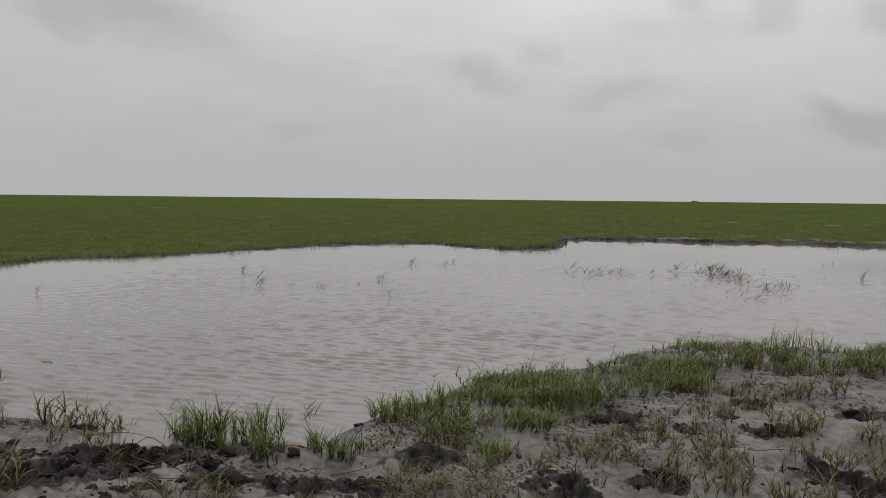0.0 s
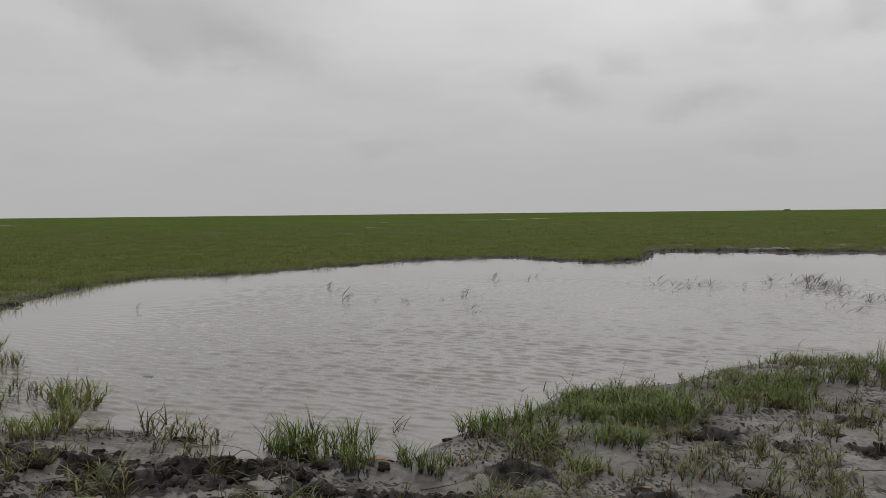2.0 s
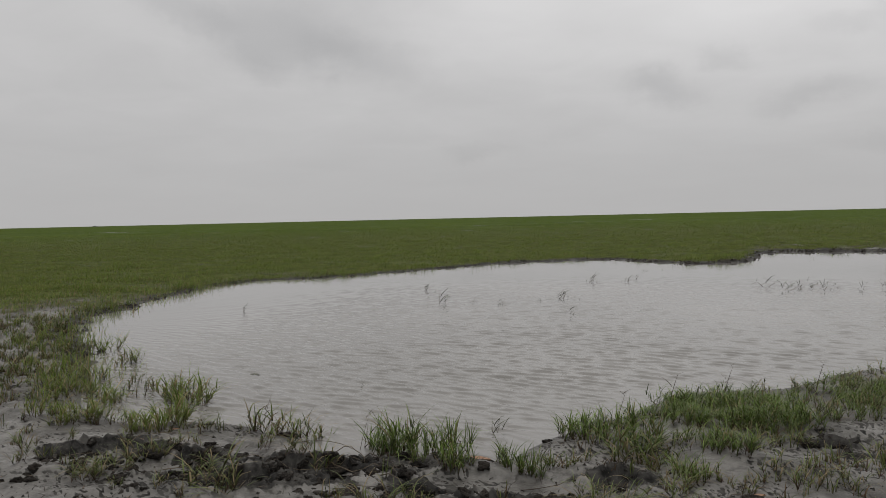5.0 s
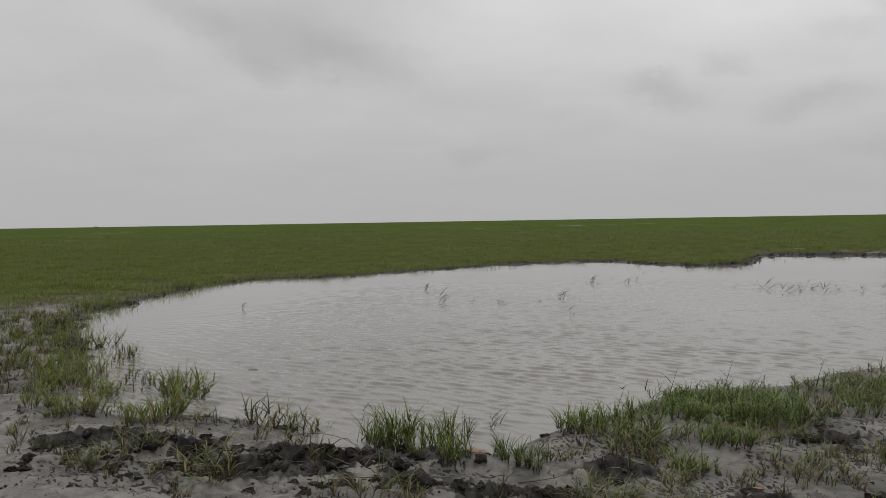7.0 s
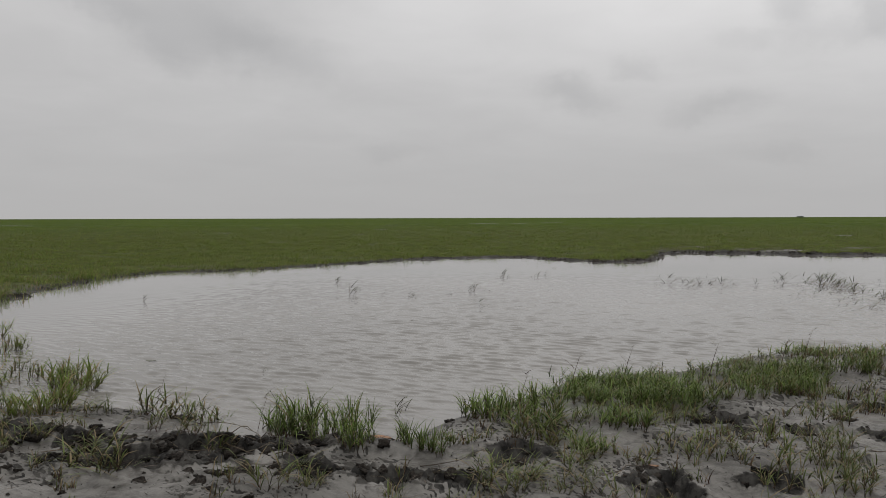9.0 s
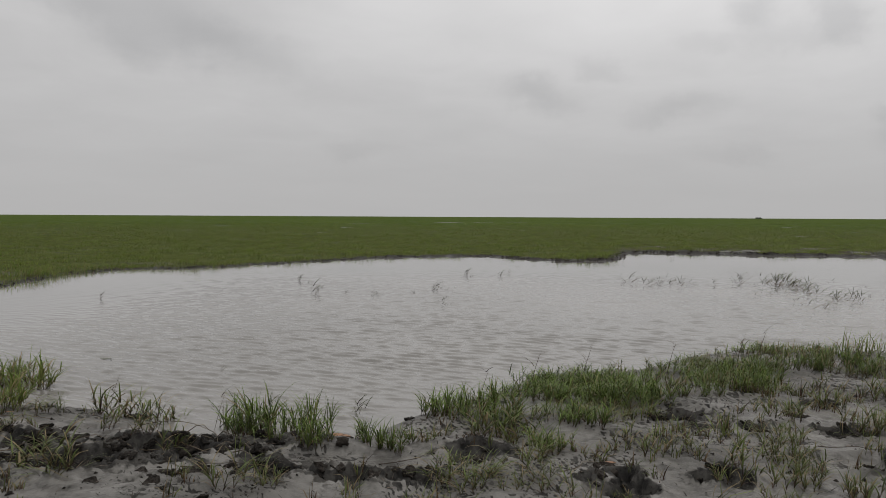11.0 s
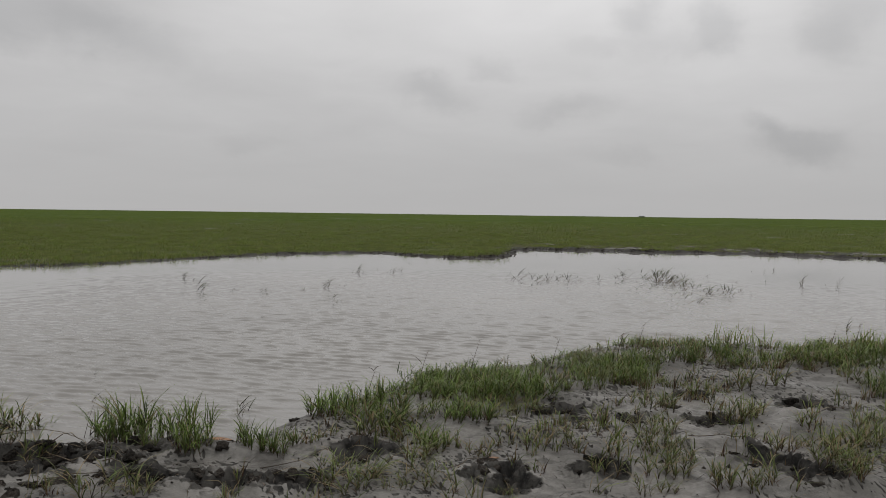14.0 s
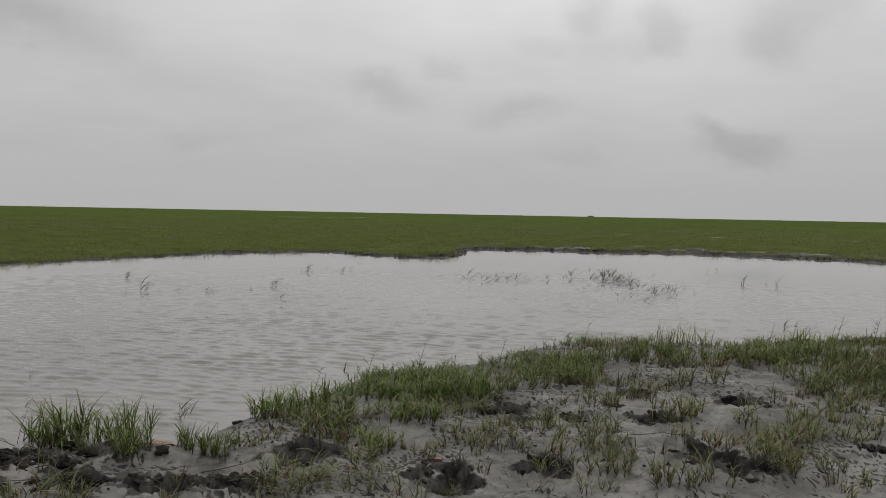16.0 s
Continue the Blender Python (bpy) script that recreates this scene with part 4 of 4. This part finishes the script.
def build_sprigs():
    single = [(-3.77, 14.54, 4, 0.16), (-3.52, 14.08, 3, 0.13), (-3.06, 11.79, 2, 0.08), (-2.99, 11.79, 2, 0.09), (-2.94, 12.22, 3, 0.27), (-2.87, 12.22, 2, 0.18), (-3.04, 13.25, 1, 0.08), (-2.47, 12.34, 3, 0.13), (-2.36, 12.90, 1, 0.06),
              (-1.93, 12.11, 5, 0.12), (-1.84, 11.95, 2, 0.07), (-1.76, 12.75, 1, 0.08), (-1.36, 12.50, 3, 0.15), (-1.17, 13.19, 3, 0.13), (-1.04, 13.00, 5, 0.25), (-0.87, 13.01, 2, 0.09), (-0.82, 13.01, 2, 0.12), (-0.82, 10.94, 3, 0.17), (-0.72, 10.88, 3, 0.11),
              (-1.54, 9.27, 1, 0.09), (-0.68, 16.22, 3, 0.31), (-0.75, 16.21, 2, 0.09), (-0.58, 16.08, 4, 0.12)]
    distant = [(-0.28, 17.24, 1, 0.13), (-0.04, 16.29, 3, 0.12), (0.04, 16.14, 3, 0.19), (0.20, 16.95, 3, 0.15), (0.25, 16.32, 2, 0.09), (0.43, 19.48, 3, 0.16), (0.48, 19.27, 2, 0.17), (0.89, 19.77, 2, 0.11), (0.54, 15.90, 1, 0.05),
               (5.85, 12.70, 3, 0.16), (5.78, 12.34, 1, 0.08), (5.84, 12.16, 2, 0.25), (7.23, 14.51, 1, 0.12), (8.33, 17.52, 2, 0.08), (8.53, 17.37, 2, 0.11), (9.06, 17.96, 3, 0.17), (7.68, 14.07, 3, 0.26), (7.76, 13.97, 1, 0.05), (8.19, 14.23, 1, 0.10),
               (8.09, 13.88, 2, 0.14), (8.21, 13.78, 3, 0.26), (3.29, 21.08, 2, 0.15), (4.54, 24.19, 1, 0.14), (5.14, 23.65, 2, 0.14)]
    for x, y, n, h in single + distant:
        place_sprig(x, y, n, h * 1.1, 0.035, "few thin dark grass stems rising from open water", "sprigs in the pond")
    clump = [(2.29, 15.22, 3, 0.20), (2.31, 14.46, 2, 0.13), (2.51, 15.11, 4, 0.22), (2.59, 15.12, 3, 0.18), (2.68, 14.37, 5, 0.23), (2.80, 14.63, 4, 0.19), (2.85, 14.51, 6, 0.16), (3.10, 15.03, 5, 0.16), (3.22, 15.18, 4, 0.20), (3.25, 14.79, 4, 0.15),
             (3.28, 14.54, 5, 0.19), (3.46, 14.94, 3, 0.17), (3.51, 14.69, 2, 0.11), (1.91, 15.32, 2, 0.09), (3.99, 14.61, 3, 0.13), (3.94, 14.01, 2, 0.06), (4.37, 14.76, 4, 0.20), (4.62, 15.30, 4, 0.23), (4.71, 15.31, 3, 0.23), (4.46, 14.17, 1, 0.13), (4.08, 12.87, 2, 0.12),
             (4.72, 14.54, 2, 0.20), (5.05, 15.35, 6, 0.23), (5.15, 15.35, 4, 0.19), (4.27, 12.88, 2, 0.12)]
    thick = [(5.13, 14.96, 6, 0.23), (5.09, 14.57, 8, 0.29), (5.31, 14.97, 8, 0.28), (5.15, 14.34, 7, 0.22), (5.22, 14.23, 7, 0.24), (5.20, 13.99, 8, 0.24), (5.51, 14.61, 6, 0.20), (4.74, 13.63, 3, 0.10), (4.57, 12.81, 3, 0.12), (4.87, 13.43, 4, 0.12), (4.05, 10.98, 1, 0.14),
             (4.41, 11.75, 2, 0.18), (5.21, 13.66, 4, 0.17), (5.04, 12.94, 5, 0.16), (5.14, 12.94, 4, 0.18), (5.47, 13.90, 4, 0.15), (4.42, 11.00, 5, 0.22), (4.97, 12.11, 5, 0.15), (5.05, 12.12, 6, 0.17), (5.20, 12.30, 5, 0.17), (5.51, 12.68, 3, 0.18),
             (5.33, 12.13, 4, 0.19), (5.43, 12.14, 3, 0.15), (6.45, 15.47, 2, 0.12), (6.62, 14.70, 2, 0.14)]
    for x, y, n, h in clump + thick:
        place_sprig(x, y, max(1, round(n * 0.75)), h * 1.2, 0.07, "clump of wind-bent flooded grass in the pond", "clumps in the pond", SWEPT)
    near = [(-5.87, 11.04, 2, 0.16, "V-shaped pair of thin stems in open water"), (-2.16, 5.92, 1, 0.12, "single slanting grass stem in open water"), (-3.13, 5.53, 1, 0.03, "short dark stub of a stem in water"), (-3.14, 5.41, 1, 0.04, "short dark stub of a stem in water"),
            (-0.87, 4.83, 2, 0.18, "upright pair of grass leaves in shallow water"), (-0.84, 4.81, 3, 0.16, "fanned grass leaves in shallow water"), (-1.84, 4.88, 1, 0.08, "thin dark stem in shallow water"), (-1.75, 4.82, 1, 0.09, "thin dark stem in shallow water"),
            (-1.60, 4.45, 2, 0.20, "few dark bent stems beside the shore tuft"), (5.05, 8.32, 3, 0.21, "feathery stems leaning over the water behind the bank")]
    for x, y, n, h, label in near:
        place_sprig(x, y, n, h, 0.025, label, "sprigs in the pond")


build_sprigs()


def place_stalk(x, y, height):
    """A tall thin grass stalk with short side leaves, standing clear of the clumps."""
    rng = np.random.RandomState(int(x * 100 + y * 1000) % 9999)
    n = 5
    base = np.zeros((n, 3))
    base[:, 2] = np.r_[0, rng.uniform(0.35, 0.85, n - 1)] * height
    base[:, 0] = 0.25 * base[:, 2] ** 2 / height
    heading = np.r_[0.1, rng.normal(0.0, 0.5, n - 1) + (rng.rand(n - 1) < 0.3) * np.pi]
    me = blade_mesh("grass_stalk", DRY, base, height * np.r_[1, rng.uniform(0.2, 0.35, n - 1)], np.full(n, 0.006), heading, np.r_[0.25, rng.uniform(0.8, 1.6, n - 1)], 6, 5, 0.0, 1.3)
    ob = new("grass_stalk", me)
    ob.location = (x, y, float(ground_height([x], [y])[0]) - 0.01)
    tagged(ob, "tall thin brownish grass stalk rising above the bank", "grass", "tall stalks")


for x, y, h in ((4.55, 6.6, 0.42), (4.2, 6.75, 0.34), (3.95, 6.7, 0.3), (2.05, 6.3, 0.38), (1.95, 6.45, 0.3), (5.0, 6.7, 0.36), (2.9, 6.5, 0.28), (0.62, 5.65, 0.34), (1.3, 6.0, 0.3), (-0.1, 4.95, 0.26), (-1.62, 4.36, 0.30), (-2.4, 4.66, 0.32), (5.3, 6.5, 0.34), (0.25, 5.5, 0.3)):
    place_stalk(x, y, h)


# ---------------------------------------------------------------- clods, straw, leaves
def clod_mesh(seed, mat, flat):
    bm = bmesh.new()
    bmesh.ops.create_icosphere(bm, subdivisions=3, radius=0.5)
    off = Vector((seed * 3.1, seed * 1.7, 0))
    for v in bm.verts:
        p = v.co.copy()
        cell = noise.cell_vector(p * 2.6 + off)
        k = 0.85 + 0.7 * noise.noise(p * 2.3 + off) - 0.55 * abs(noise.noise(p * 4.2 + off)) + 0.35 * (cell.x - 0.5) + 0.22 * noise.noise(p * 9 + off)
        v.co = Vector((p.x * k, p.y * k * 0.85, p.z * k * flat))
    me = bpy.data.meshes.new("clod")
    bm.to_mesh(me)
    bm.free()
    me.materials.append(mat)
    me.polygons.foreach_set("use_smooth", [True] * len(me.polygons))
    return me


def plate_mesh(seed, mat):
    """A broken slab of trodden mud: an uneven outline, a thin worn edge and a dished top, one metre across."""
    rng = np.random.RandomState(seed)
    n = 11
    a = np.arange(n) * 2 * np.pi / n + rng.normal(0, 0.14, n)
    out = np.stack([np.cos(a), np.sin(a) * 0.7], -1) * rng.uniform(0.32, 0.55, n)[:, None]
    rings = [(1.0, -0.16), (1.06, 0.0), (0.94, 0.07), (0.55, 0.05)]
    v = [np.concatenate([out * k, np.full((n, 1), z) + rng.normal(0, 0.025, (n, 1))], 1) for k, z in rings] + [np.array([[0, 0, 0.03]])]
    f = []
    for i in range(len(rings) - 1):
        f += [(i * n + j, i * n + (j + 1) % n, (i + 1) * n + (j + 1) % n) for j in range(n)]
        f += [(i * n + j, (i + 1) * n + (j + 1) % n, (i + 1) * n + j) for j in range(n)]
    top = (len(rings) - 1) * n
    f += [(top + j, top + (j + 1) % n, top + n) for j in range(n)]
    return link_mesh("slab", np.concatenate(v), f, mat, False)


DARKCLODS = [clod_mesh(k, MUD, 0.45 + 0.07 * (k % 3)) for k in range(6)]
SLABS = [plate_mesh(700 + k, MUD) for k in range(9)]
GREYCLODS = [clod_mesh(20 + k, SILT, 0.24) for k in range(3)]


def place_clod(x, y, size, kind, label, group, tip=14):
    ob = new("mud_clod", random.choice(kind))
    z = float(ground_height([x], [y])[0])
    s = size * random.uniform(0.8, 1.25)
    ob.matrix_world = pose(x, y, z - 0.02 * s, random.uniform(-tip, tip), random.uniform(-tip, tip), random.uniform(0, 360)) @ Matrix.Diagonal((s, s, s, 1))
    tagged(ob, label, "mud clod", group)


def build_clods():
    named = [(-2.42, 3.86, 0.15), (-2.41, 4.02, 0.14), (-2.16, 3.95, 0.17), (-2.37, 4.14, 0.10), (-2.27, 3.57, 0.14), (-1.88, 3.79, 0.15), (-1.69, 3.73, 0.14), (-1.6, 3.93, 0.12), (-1.45, 3.86, 0.12), (-1.3, 3.79, 0.12), (-1.5, 3.5, 0.12),
             (-2.37, 3.47, 0.12), (-1.16, 3.72, 0.12), (-1.38, 3.5, 0.12), (-3.1, 3.93, 0.16), (-3.24, 3.66, 0.10), (-0.5, 4.66, 0.07), (-0.53, 4.72, 0.05), (1.9, 3.62, 0.14), (1.98, 3.50, 0.13), (2.1, 3.38, 0.12), (1.75, 3.7, 0.10), (1.09, 4.55, 0.10)]
    for x, y, s in named:
        place_clod(x, y, s, DARKCLODS, "dark wet clod of trodden mud", "churned clods")
    for k in range(170):
        x, y = random.uniform(-3.2, -0.75), random.gauss(3.72, 0.22)
        y += 0.10 * (x + 1.7)
        if panned(x, y)[0] > 0.3:
            continue
        if k % 2:
            place_clod(x, y, random.uniform(0.04, 0.12), SLABS, "broken dark slab of trodden mud", "mud slabs", 26)
        else:
            place_clod(x, y, random.choice((0.03, 0.04, 0.05, 0.06, 0.08, 0.10)), DARKCLODS, "small dark lump of trodden mud", "small lumps")
    for hx, hy, rad, depth in HOLES:
        for k in range(4):
            a = random.uniform(0, 6.28)
            place_clod(hx + rad * 1.1 * math.cos(a), hy + rad * 0.9 * math.sin(a), random.uniform(0.05, 0.12), SLABS, "dark mud slab beside a trodden hole", "mud slabs", 22)
    place_clod(-2.16, 4.57, 0.15, DARKCLODS, "rounded dark clod on a pale mud ledge", "churned clods")
    for x, y, s in ((-2.71, 4.55, 0.12), (-2.55, 4.57, 0.10), (-2.9, 4.55, 0.11)):
        place_clod(x, y, s, GREYCLODS, "grey silt lump on the low bank edge", "silt lumps")


build_clods()


def crumb_mesh(name, x, y, size, rng):
    """Many small four-sided lumps of mud as one mesh."""
    n = len(x)
    c = np.stack([x, y, ground_height(x, y)], -1)[:, None, :]
    a = rng.rand(n, 1) * 6.28 + np.arange(4)[None, :] * np.pi / 2
    ring = np.stack([np.cos(a) * rng.uniform(0.7, 1.3, (n, 4)), np.sin(a) * rng.uniform(0.7, 1.3, (n, 4)), np.full((n, 4), -0.3)], -1)
    top = np.concatenate([rng.normal(0, 0.3, (n, 1, 2)), np.full((n, 1, 1), 0.55)], -1)
    v = c + np.concatenate([ring, top], 1) * size[:, None, None]
    b = np.arange(n)[:, None] * 5
    f = np.concatenate([np.stack([b + i, b + (i + 1) % 4, b + 4], -1) for i in range(4)], 1).reshape(-1, 3)
    return link_mesh(name, v.reshape(-1, 3), f, MUD, False)


def mud_crumbs():
    """Crumbs and flakes of mud too small to count."""
    x, y, rng = scatter(26000, (-5.5, 5.5, 2.9, 7.2), 14)
    d = shore_distance(x, y)
    k = (d > 0.05) & (rng.rand(len(x)) < 0.03 + 0.5 * churned(x, y) + 0.2 * ease(0.1, 0.4, fbm(x * 3, y * 3, 131, 3)))
    x, y = x[k], y[k]
    s = rng.uniform(0.004, 0.013, len(x)) * (1 + 1.2 * (rng.rand(len(x)) < 0.08))
    tagged(new("mud_crumbs", crumb_mesh("mud_crumbs", x, y, s, rng)), "loose dark crumbs and flakes of mud", "mud", kind="stuff")


def scarp_lumps():
    """Sods and lumps broken from the low scarp round the far side of the pond."""
    rng = np.random.RandomState(18)
    k = rng.randint(0, len(SHORE), 9000)
    t = rng.rand(9000, 1)
    p = SHORE[k] * (1 - t) + np.roll(SHORE, -1, 0)[k] * t + rng.normal(0, 0.16, (9000, 2))
    d = shore_distance(p[:, 0], p[:, 1])
    clumpy = fbm(p[:, 0] * 0.9, p[:, 1] * 0.9, 251, 3)
    keep = (np.hypot(p[:, 0], p[:, 1]) > 8.5) & (d > -0.06) & (d < 0.32) & (rng.rand(9000) < 0.45 + 1.2 * clumpy)
    p = p[keep]
    tagged(new("scarp_lumps", crumb_mesh("scarp_lumps", p[:, 0], p[:, 1], rng.uniform(0.015, 0.05, len(p)) * np.where(p[:, 0] > 2.5, 1.3, 1.0), rng)), "dark wet sods along the pond's far edge", "mud", kind="stuff")


mud_crumbs()
scarp_lumps()


def trodden_litter():
    """Dark rotted leaves and root scraps pressed flat into the mud."""
    x, y, rng = scatter(30000, (-5.5, 5.8, 2.9, 7.4), 15)
    d = shore_distance(x, y)
    k = (d > 0.06) & (rng.rand(len(x)) < 0.10 + 0.18 * (x < -0.4) + 0.5 * churned(x, y) + 0.45 * lips(x, y) + 0.3 * ease(0.05, 0.4, fbm(x * 2.2, y * 2.8, 171, 3)))
    x, y = x[k], y[k]
    n = len(x)
    base = np.stack([x, y, ground_height(x, y) + 0.001], -1)
    me = blade_mesh("litter", LITTER, base, rng.uniform(0.010, 0.026, n), rng.uniform(0.003, 0.009, n), rng.rand(n) * 6.28, rng.uniform(1.5, 3.2, n), 4, 16)
    tagged(new("plant_litter", me), "dark rotted leaf scraps trodden into the mud", "litter", kind="stuff")


trodden_litter()


def tube_mesh(name, path, radius, mat, sides=6):
    pts = np.array(path, float)
    n = len(pts)
    tan = np.gradient(pts, axis=0)
    tan /= np.linalg.norm(tan, axis=1)[:, None]
    a = np.cross(tan, (0.13, 0.21, 0.97))
    a /= np.linalg.norm(a, axis=1)[:, None]
    b = np.cross(tan, a)
    t = np.linspace(0, 2 * np.pi, sides, endpoint=False)
    taper = radius * np.linspace(1, 0.35, n)
    v = pts[:, None] + taper[:, None, None] * (np.cos(t)[None, :, None] * a[:, None] + np.sin(t)[None, :, None] * b[:, None])
    i, j = np.meshgrid(np.arange(n - 1), np.arange(sides), indexing="ij")
    f = np.stack([i * sides + j, i * sides + (j + 1) % sides, (i + 1) * sides + (j + 1) % sides, (i + 1) * sides + j], -1).reshape(-1, 4)
    return link_mesh(name, v.reshape(-1, 3), f, mat)


def dead_stem(x, y, length, turn, arch, label="dead brown grass stem lying across the mud"):
    """A withered stalk that lies on the mud, its middle lifted by arch."""
    t = np.linspace(0, 1, 9)
    a = radians(turn)
    px = x + math.cos(a) * length * t + 0.05 * length * np.sin(t * 5 + x)
    py = y + math.sin(a) * length * t + 0.06 * length * np.sin(t * 4 + y)
    pz = np.maximum(ground_height(px, py), 0.0) + 0.005 + arch * np.sin(np.pi * t)
    me = tube_mesh("straw", np.stack([px, py, pz], -1), 0.003, STRAW)
    tagged(new("straw", me), label, "straw", "dead straws")


for x, y, l, a, h in ((-2.05, 4.45, 0.62, -32, 0.06), (-1.75, 4.28, 0.5, -50, 0.05), (-2.2, 4.2, 0.5, -15, 0.02), (-1.6, 4.0, 0.55, -35, 0.03), (-1.5, 4.1, 0.5, -48, 0.03), (-1.9, 3.9, 0.45, 10, 0.02), (-2.5, 3.7, 0.5, 20, 0.015),
                      (-1.25, 3.7, 0.4, -25, 0.02), (-1.45, 3.55, 0.45, 12, 0.02), (0.3, 3.55, 0.3, 40, 0.02), (0.95, 3.6, 0.28, 15, 0.015), (1.6, 4.0, 0.35, -20, 0.015), (2.5, 4.45, 0.4, 10, 0.02), (2.3, 5.3, 0.4, -10, 0.015),
                      (-0.55, 3.75, 0.3, 25, 0.01), (-2.9, 4.2, 0.35, 8, 0.01), (-3.4, 3.9, 0.3, 30, 0.01)):
    dead_stem(x, y, l, a, h)


def lying_leaf(name, x, y, z, length, width, turn, mat, label, curl=1.0):
    """A curled leaf with a midrib fold."""
    rows, cols = 9, 5
    t, s = np.meshgrid(np.linspace(0, 1, rows), np.linspace(-1, 1, cols), indexing="ij")
    w = width / 2 * np.sin(np.pi * t**0.8) ** 0.7 + 0.001
    px, py = (t - 0.5) * length, s * w
    pz = (0.18 * width * s**2 + 0.05 * length * np.sin(np.pi * t)) * curl + 0.004
    i, j = np.meshgrid(np.arange(rows - 1), np.arange(cols - 1), indexing="ij")
    f = np.stack([i * cols + j, i * cols + j + 1, (i + 1) * cols + j + 1, (i + 1) * cols + j], -1).reshape(-1, 4)[:, ::-1]
    ob = new(name, link_mesh(name, np.stack([px, py, pz], -1).reshape(-1, 3), f, mat))
    ob.matrix_world = pose(x, y, z, 0, 0, turn)
    thick = ob.modifiers.new("thickness", "SOLIDIFY")
    thick.thickness = 0.002
    tagged(ob, label, "leaf")


lying_leaf("dead_leaf", -0.86, 4.20, float(ground_height([-0.86], [4.20])[0]), 0.15, 0.05, 4, LEAF, "curled orange-brown dead leaf on wet mud")
lying_leaf("dead_leaf", -2.92, 4.42, float(ground_height([-2.92], [4.42])[0]), 0.12, 0.035, 70, LEAF, "small reddish dead leaf at a tuft's foot")
lying_leaf("floating_leaf", -3.35, 6.43, 0.0, 0.10, 0.06, 5, WETLEAF, "dark leaf floating on the pond", 0.15)
lying_leaf("dead_leaf", 0.55, 3.75, float(ground_height([0.55], [3.75])[0]), 0.09, 0.03, 30, LEAF, "pale curled dead leaf on mud")


# ---------------------------------------------------------------- far plain
def puddle(x, y, long, deep, label):
    """A shallow sheet of rainwater lying on the turf."""
    n = 40
    a = np.linspace(0, 2 * np.pi, n, endpoint=False)
    k = 1 + 0.45 * lattice(np.cos(a) * 1.5 + x, np.sin(a) * 1.5 + y, 141)
    px, py = x + long / 2 * np.cos(a) * k, y + deep / 2 * np.sin(a) * k
    z = float(ground_height(px, py).max()) + 0.012
    v = np.concatenate([np.stack([px, py, np.full(n, z)], -1), [[x, y, z]]])
    f = np.array([[i, (i + 1) % n, n] for i in range(n)])
    ob = new("puddle", link_mesh("puddle", v, f, WATER, calm=np.ones(n + 1)))
    tagged(ob, label, "puddle", "puddles on the plain")


for x, y, l, dd in ((-9.5, 150, 6, 3), (-3.0, 150, 4, 2), (3.5, 165, 5, 3), (-22, 120, 3, 1.4), (-50, 62, 1.2, 0.7), (-24, 58, 1.0, 0.6), (-15, 75, 1.4, 1.0), (34, 95, 2, 0.7), (27, 62, 1.2, 0.5), (33, 55, 1.4, 0.5), (38, 58, 1.4, 0.5),
                    (-95, 130, 11, 2.5), (18, 48, 1, 0.4), (22, 44, 1, 0.4), (28, 40, 1.2, 0.4), (-12, 52, 0.9, 0.5), (2, 64, 1, 0.5), (-32, 88, 2.2, 1.3)):
    puddle(x, y, l, dd, "shallow bright puddle lying in the green turf")


def far_thicket(x, y, wide, tall):
    """A low clump of trees at the edge of sight: trunks and a crown of many leafy clumps."""
    rng = np.random.RandomState(7)
    thing = new("tree_clump")
    thing.location = (x, y, 0)
    for k in range(5):
        px = (k - 2) * wide / 6
        me = tube_mesh("trunk", [(px, 0, -0.2), (px + 0.1, 0, tall * 0.35), (px + 0.25, 0.1, tall * 0.7)], 0.16, FARBUSH)
        part("trunk", me, thing)
    n = 900
    u = rng.normal(0, 1, (n, 3))
    u /= np.linalg.norm(u, axis=1)[:, None]
    c = u * rng.rand(n, 1) ** 0.4 * (wide / 2, wide / 5, tall * 0.38) + (0, 0, tall * 0.58)
    c[:, 2] += 0.12 * tall * np.sin(c[:, 0] * 1.3)
    tri = rng.normal(0, 0.33, (n, 3, 3)) + c[:, None]
    part("crown", link_mesh("crown", tri.reshape(-1, 3), np.arange(n * 3).reshape(-1, 3), FARBUSH, False), thing)
    tagged(thing, "low dark clump of trees on the far horizon", "tree")


def far_shed(x, y, wide, tall, turn):
    """A low shed at the edge of sight: walls, a doorway and a shallow pitched roof."""
    thing = new("shed")
    thing.matrix_world = pose(x, y, 0, 0, 0, turn)
    for k, (w, off, h) in enumerate(((0.55, -0.2, 1.0), (0.34, 0.30, 0.72))):
        bm = bmesh.new()
        bmesh.ops.create_cube(bm, size=1, matrix=Matrix.Translation((off * wide, 0, tall * 0.3 * h)) @ Matrix.Diagonal((w * wide, 3.5, tall * 0.6 * h, 1)))
        me = bpy.data.meshes.new("wall")
        bm.to_mesh(me), bm.free()
        me.materials.append(FARWALL)
        part("wall", me, thing)
        a, b, e, t = (off - w / 2) * wide - 0.4, (off + w / 2) * wide + 0.4, tall * 0.6 * h, tall * h
        v = [(a, -2.1, e), (b, -2.1, e), (b, 2.1, e), (a, 2.1, e), (a + 0.5, 0, t), (b - 0.5, 0, t)]
        me = bpy.data.meshes.new("roof")
        me.from_pydata(v, [], [(0, 1, 5, 4), (2, 3, 4, 5), (1, 2, 5), (3, 0, 4), (3, 2, 1, 0)])
        me.materials.append(FARBUSH)
        part("roof", me, thing)
    tagged(thing, "small low shed standing far out on the plain", "shed")


far_thicket(369, 1142, 10, 2.3)
far_shed(-724, 957, 7, 2.0, 37)
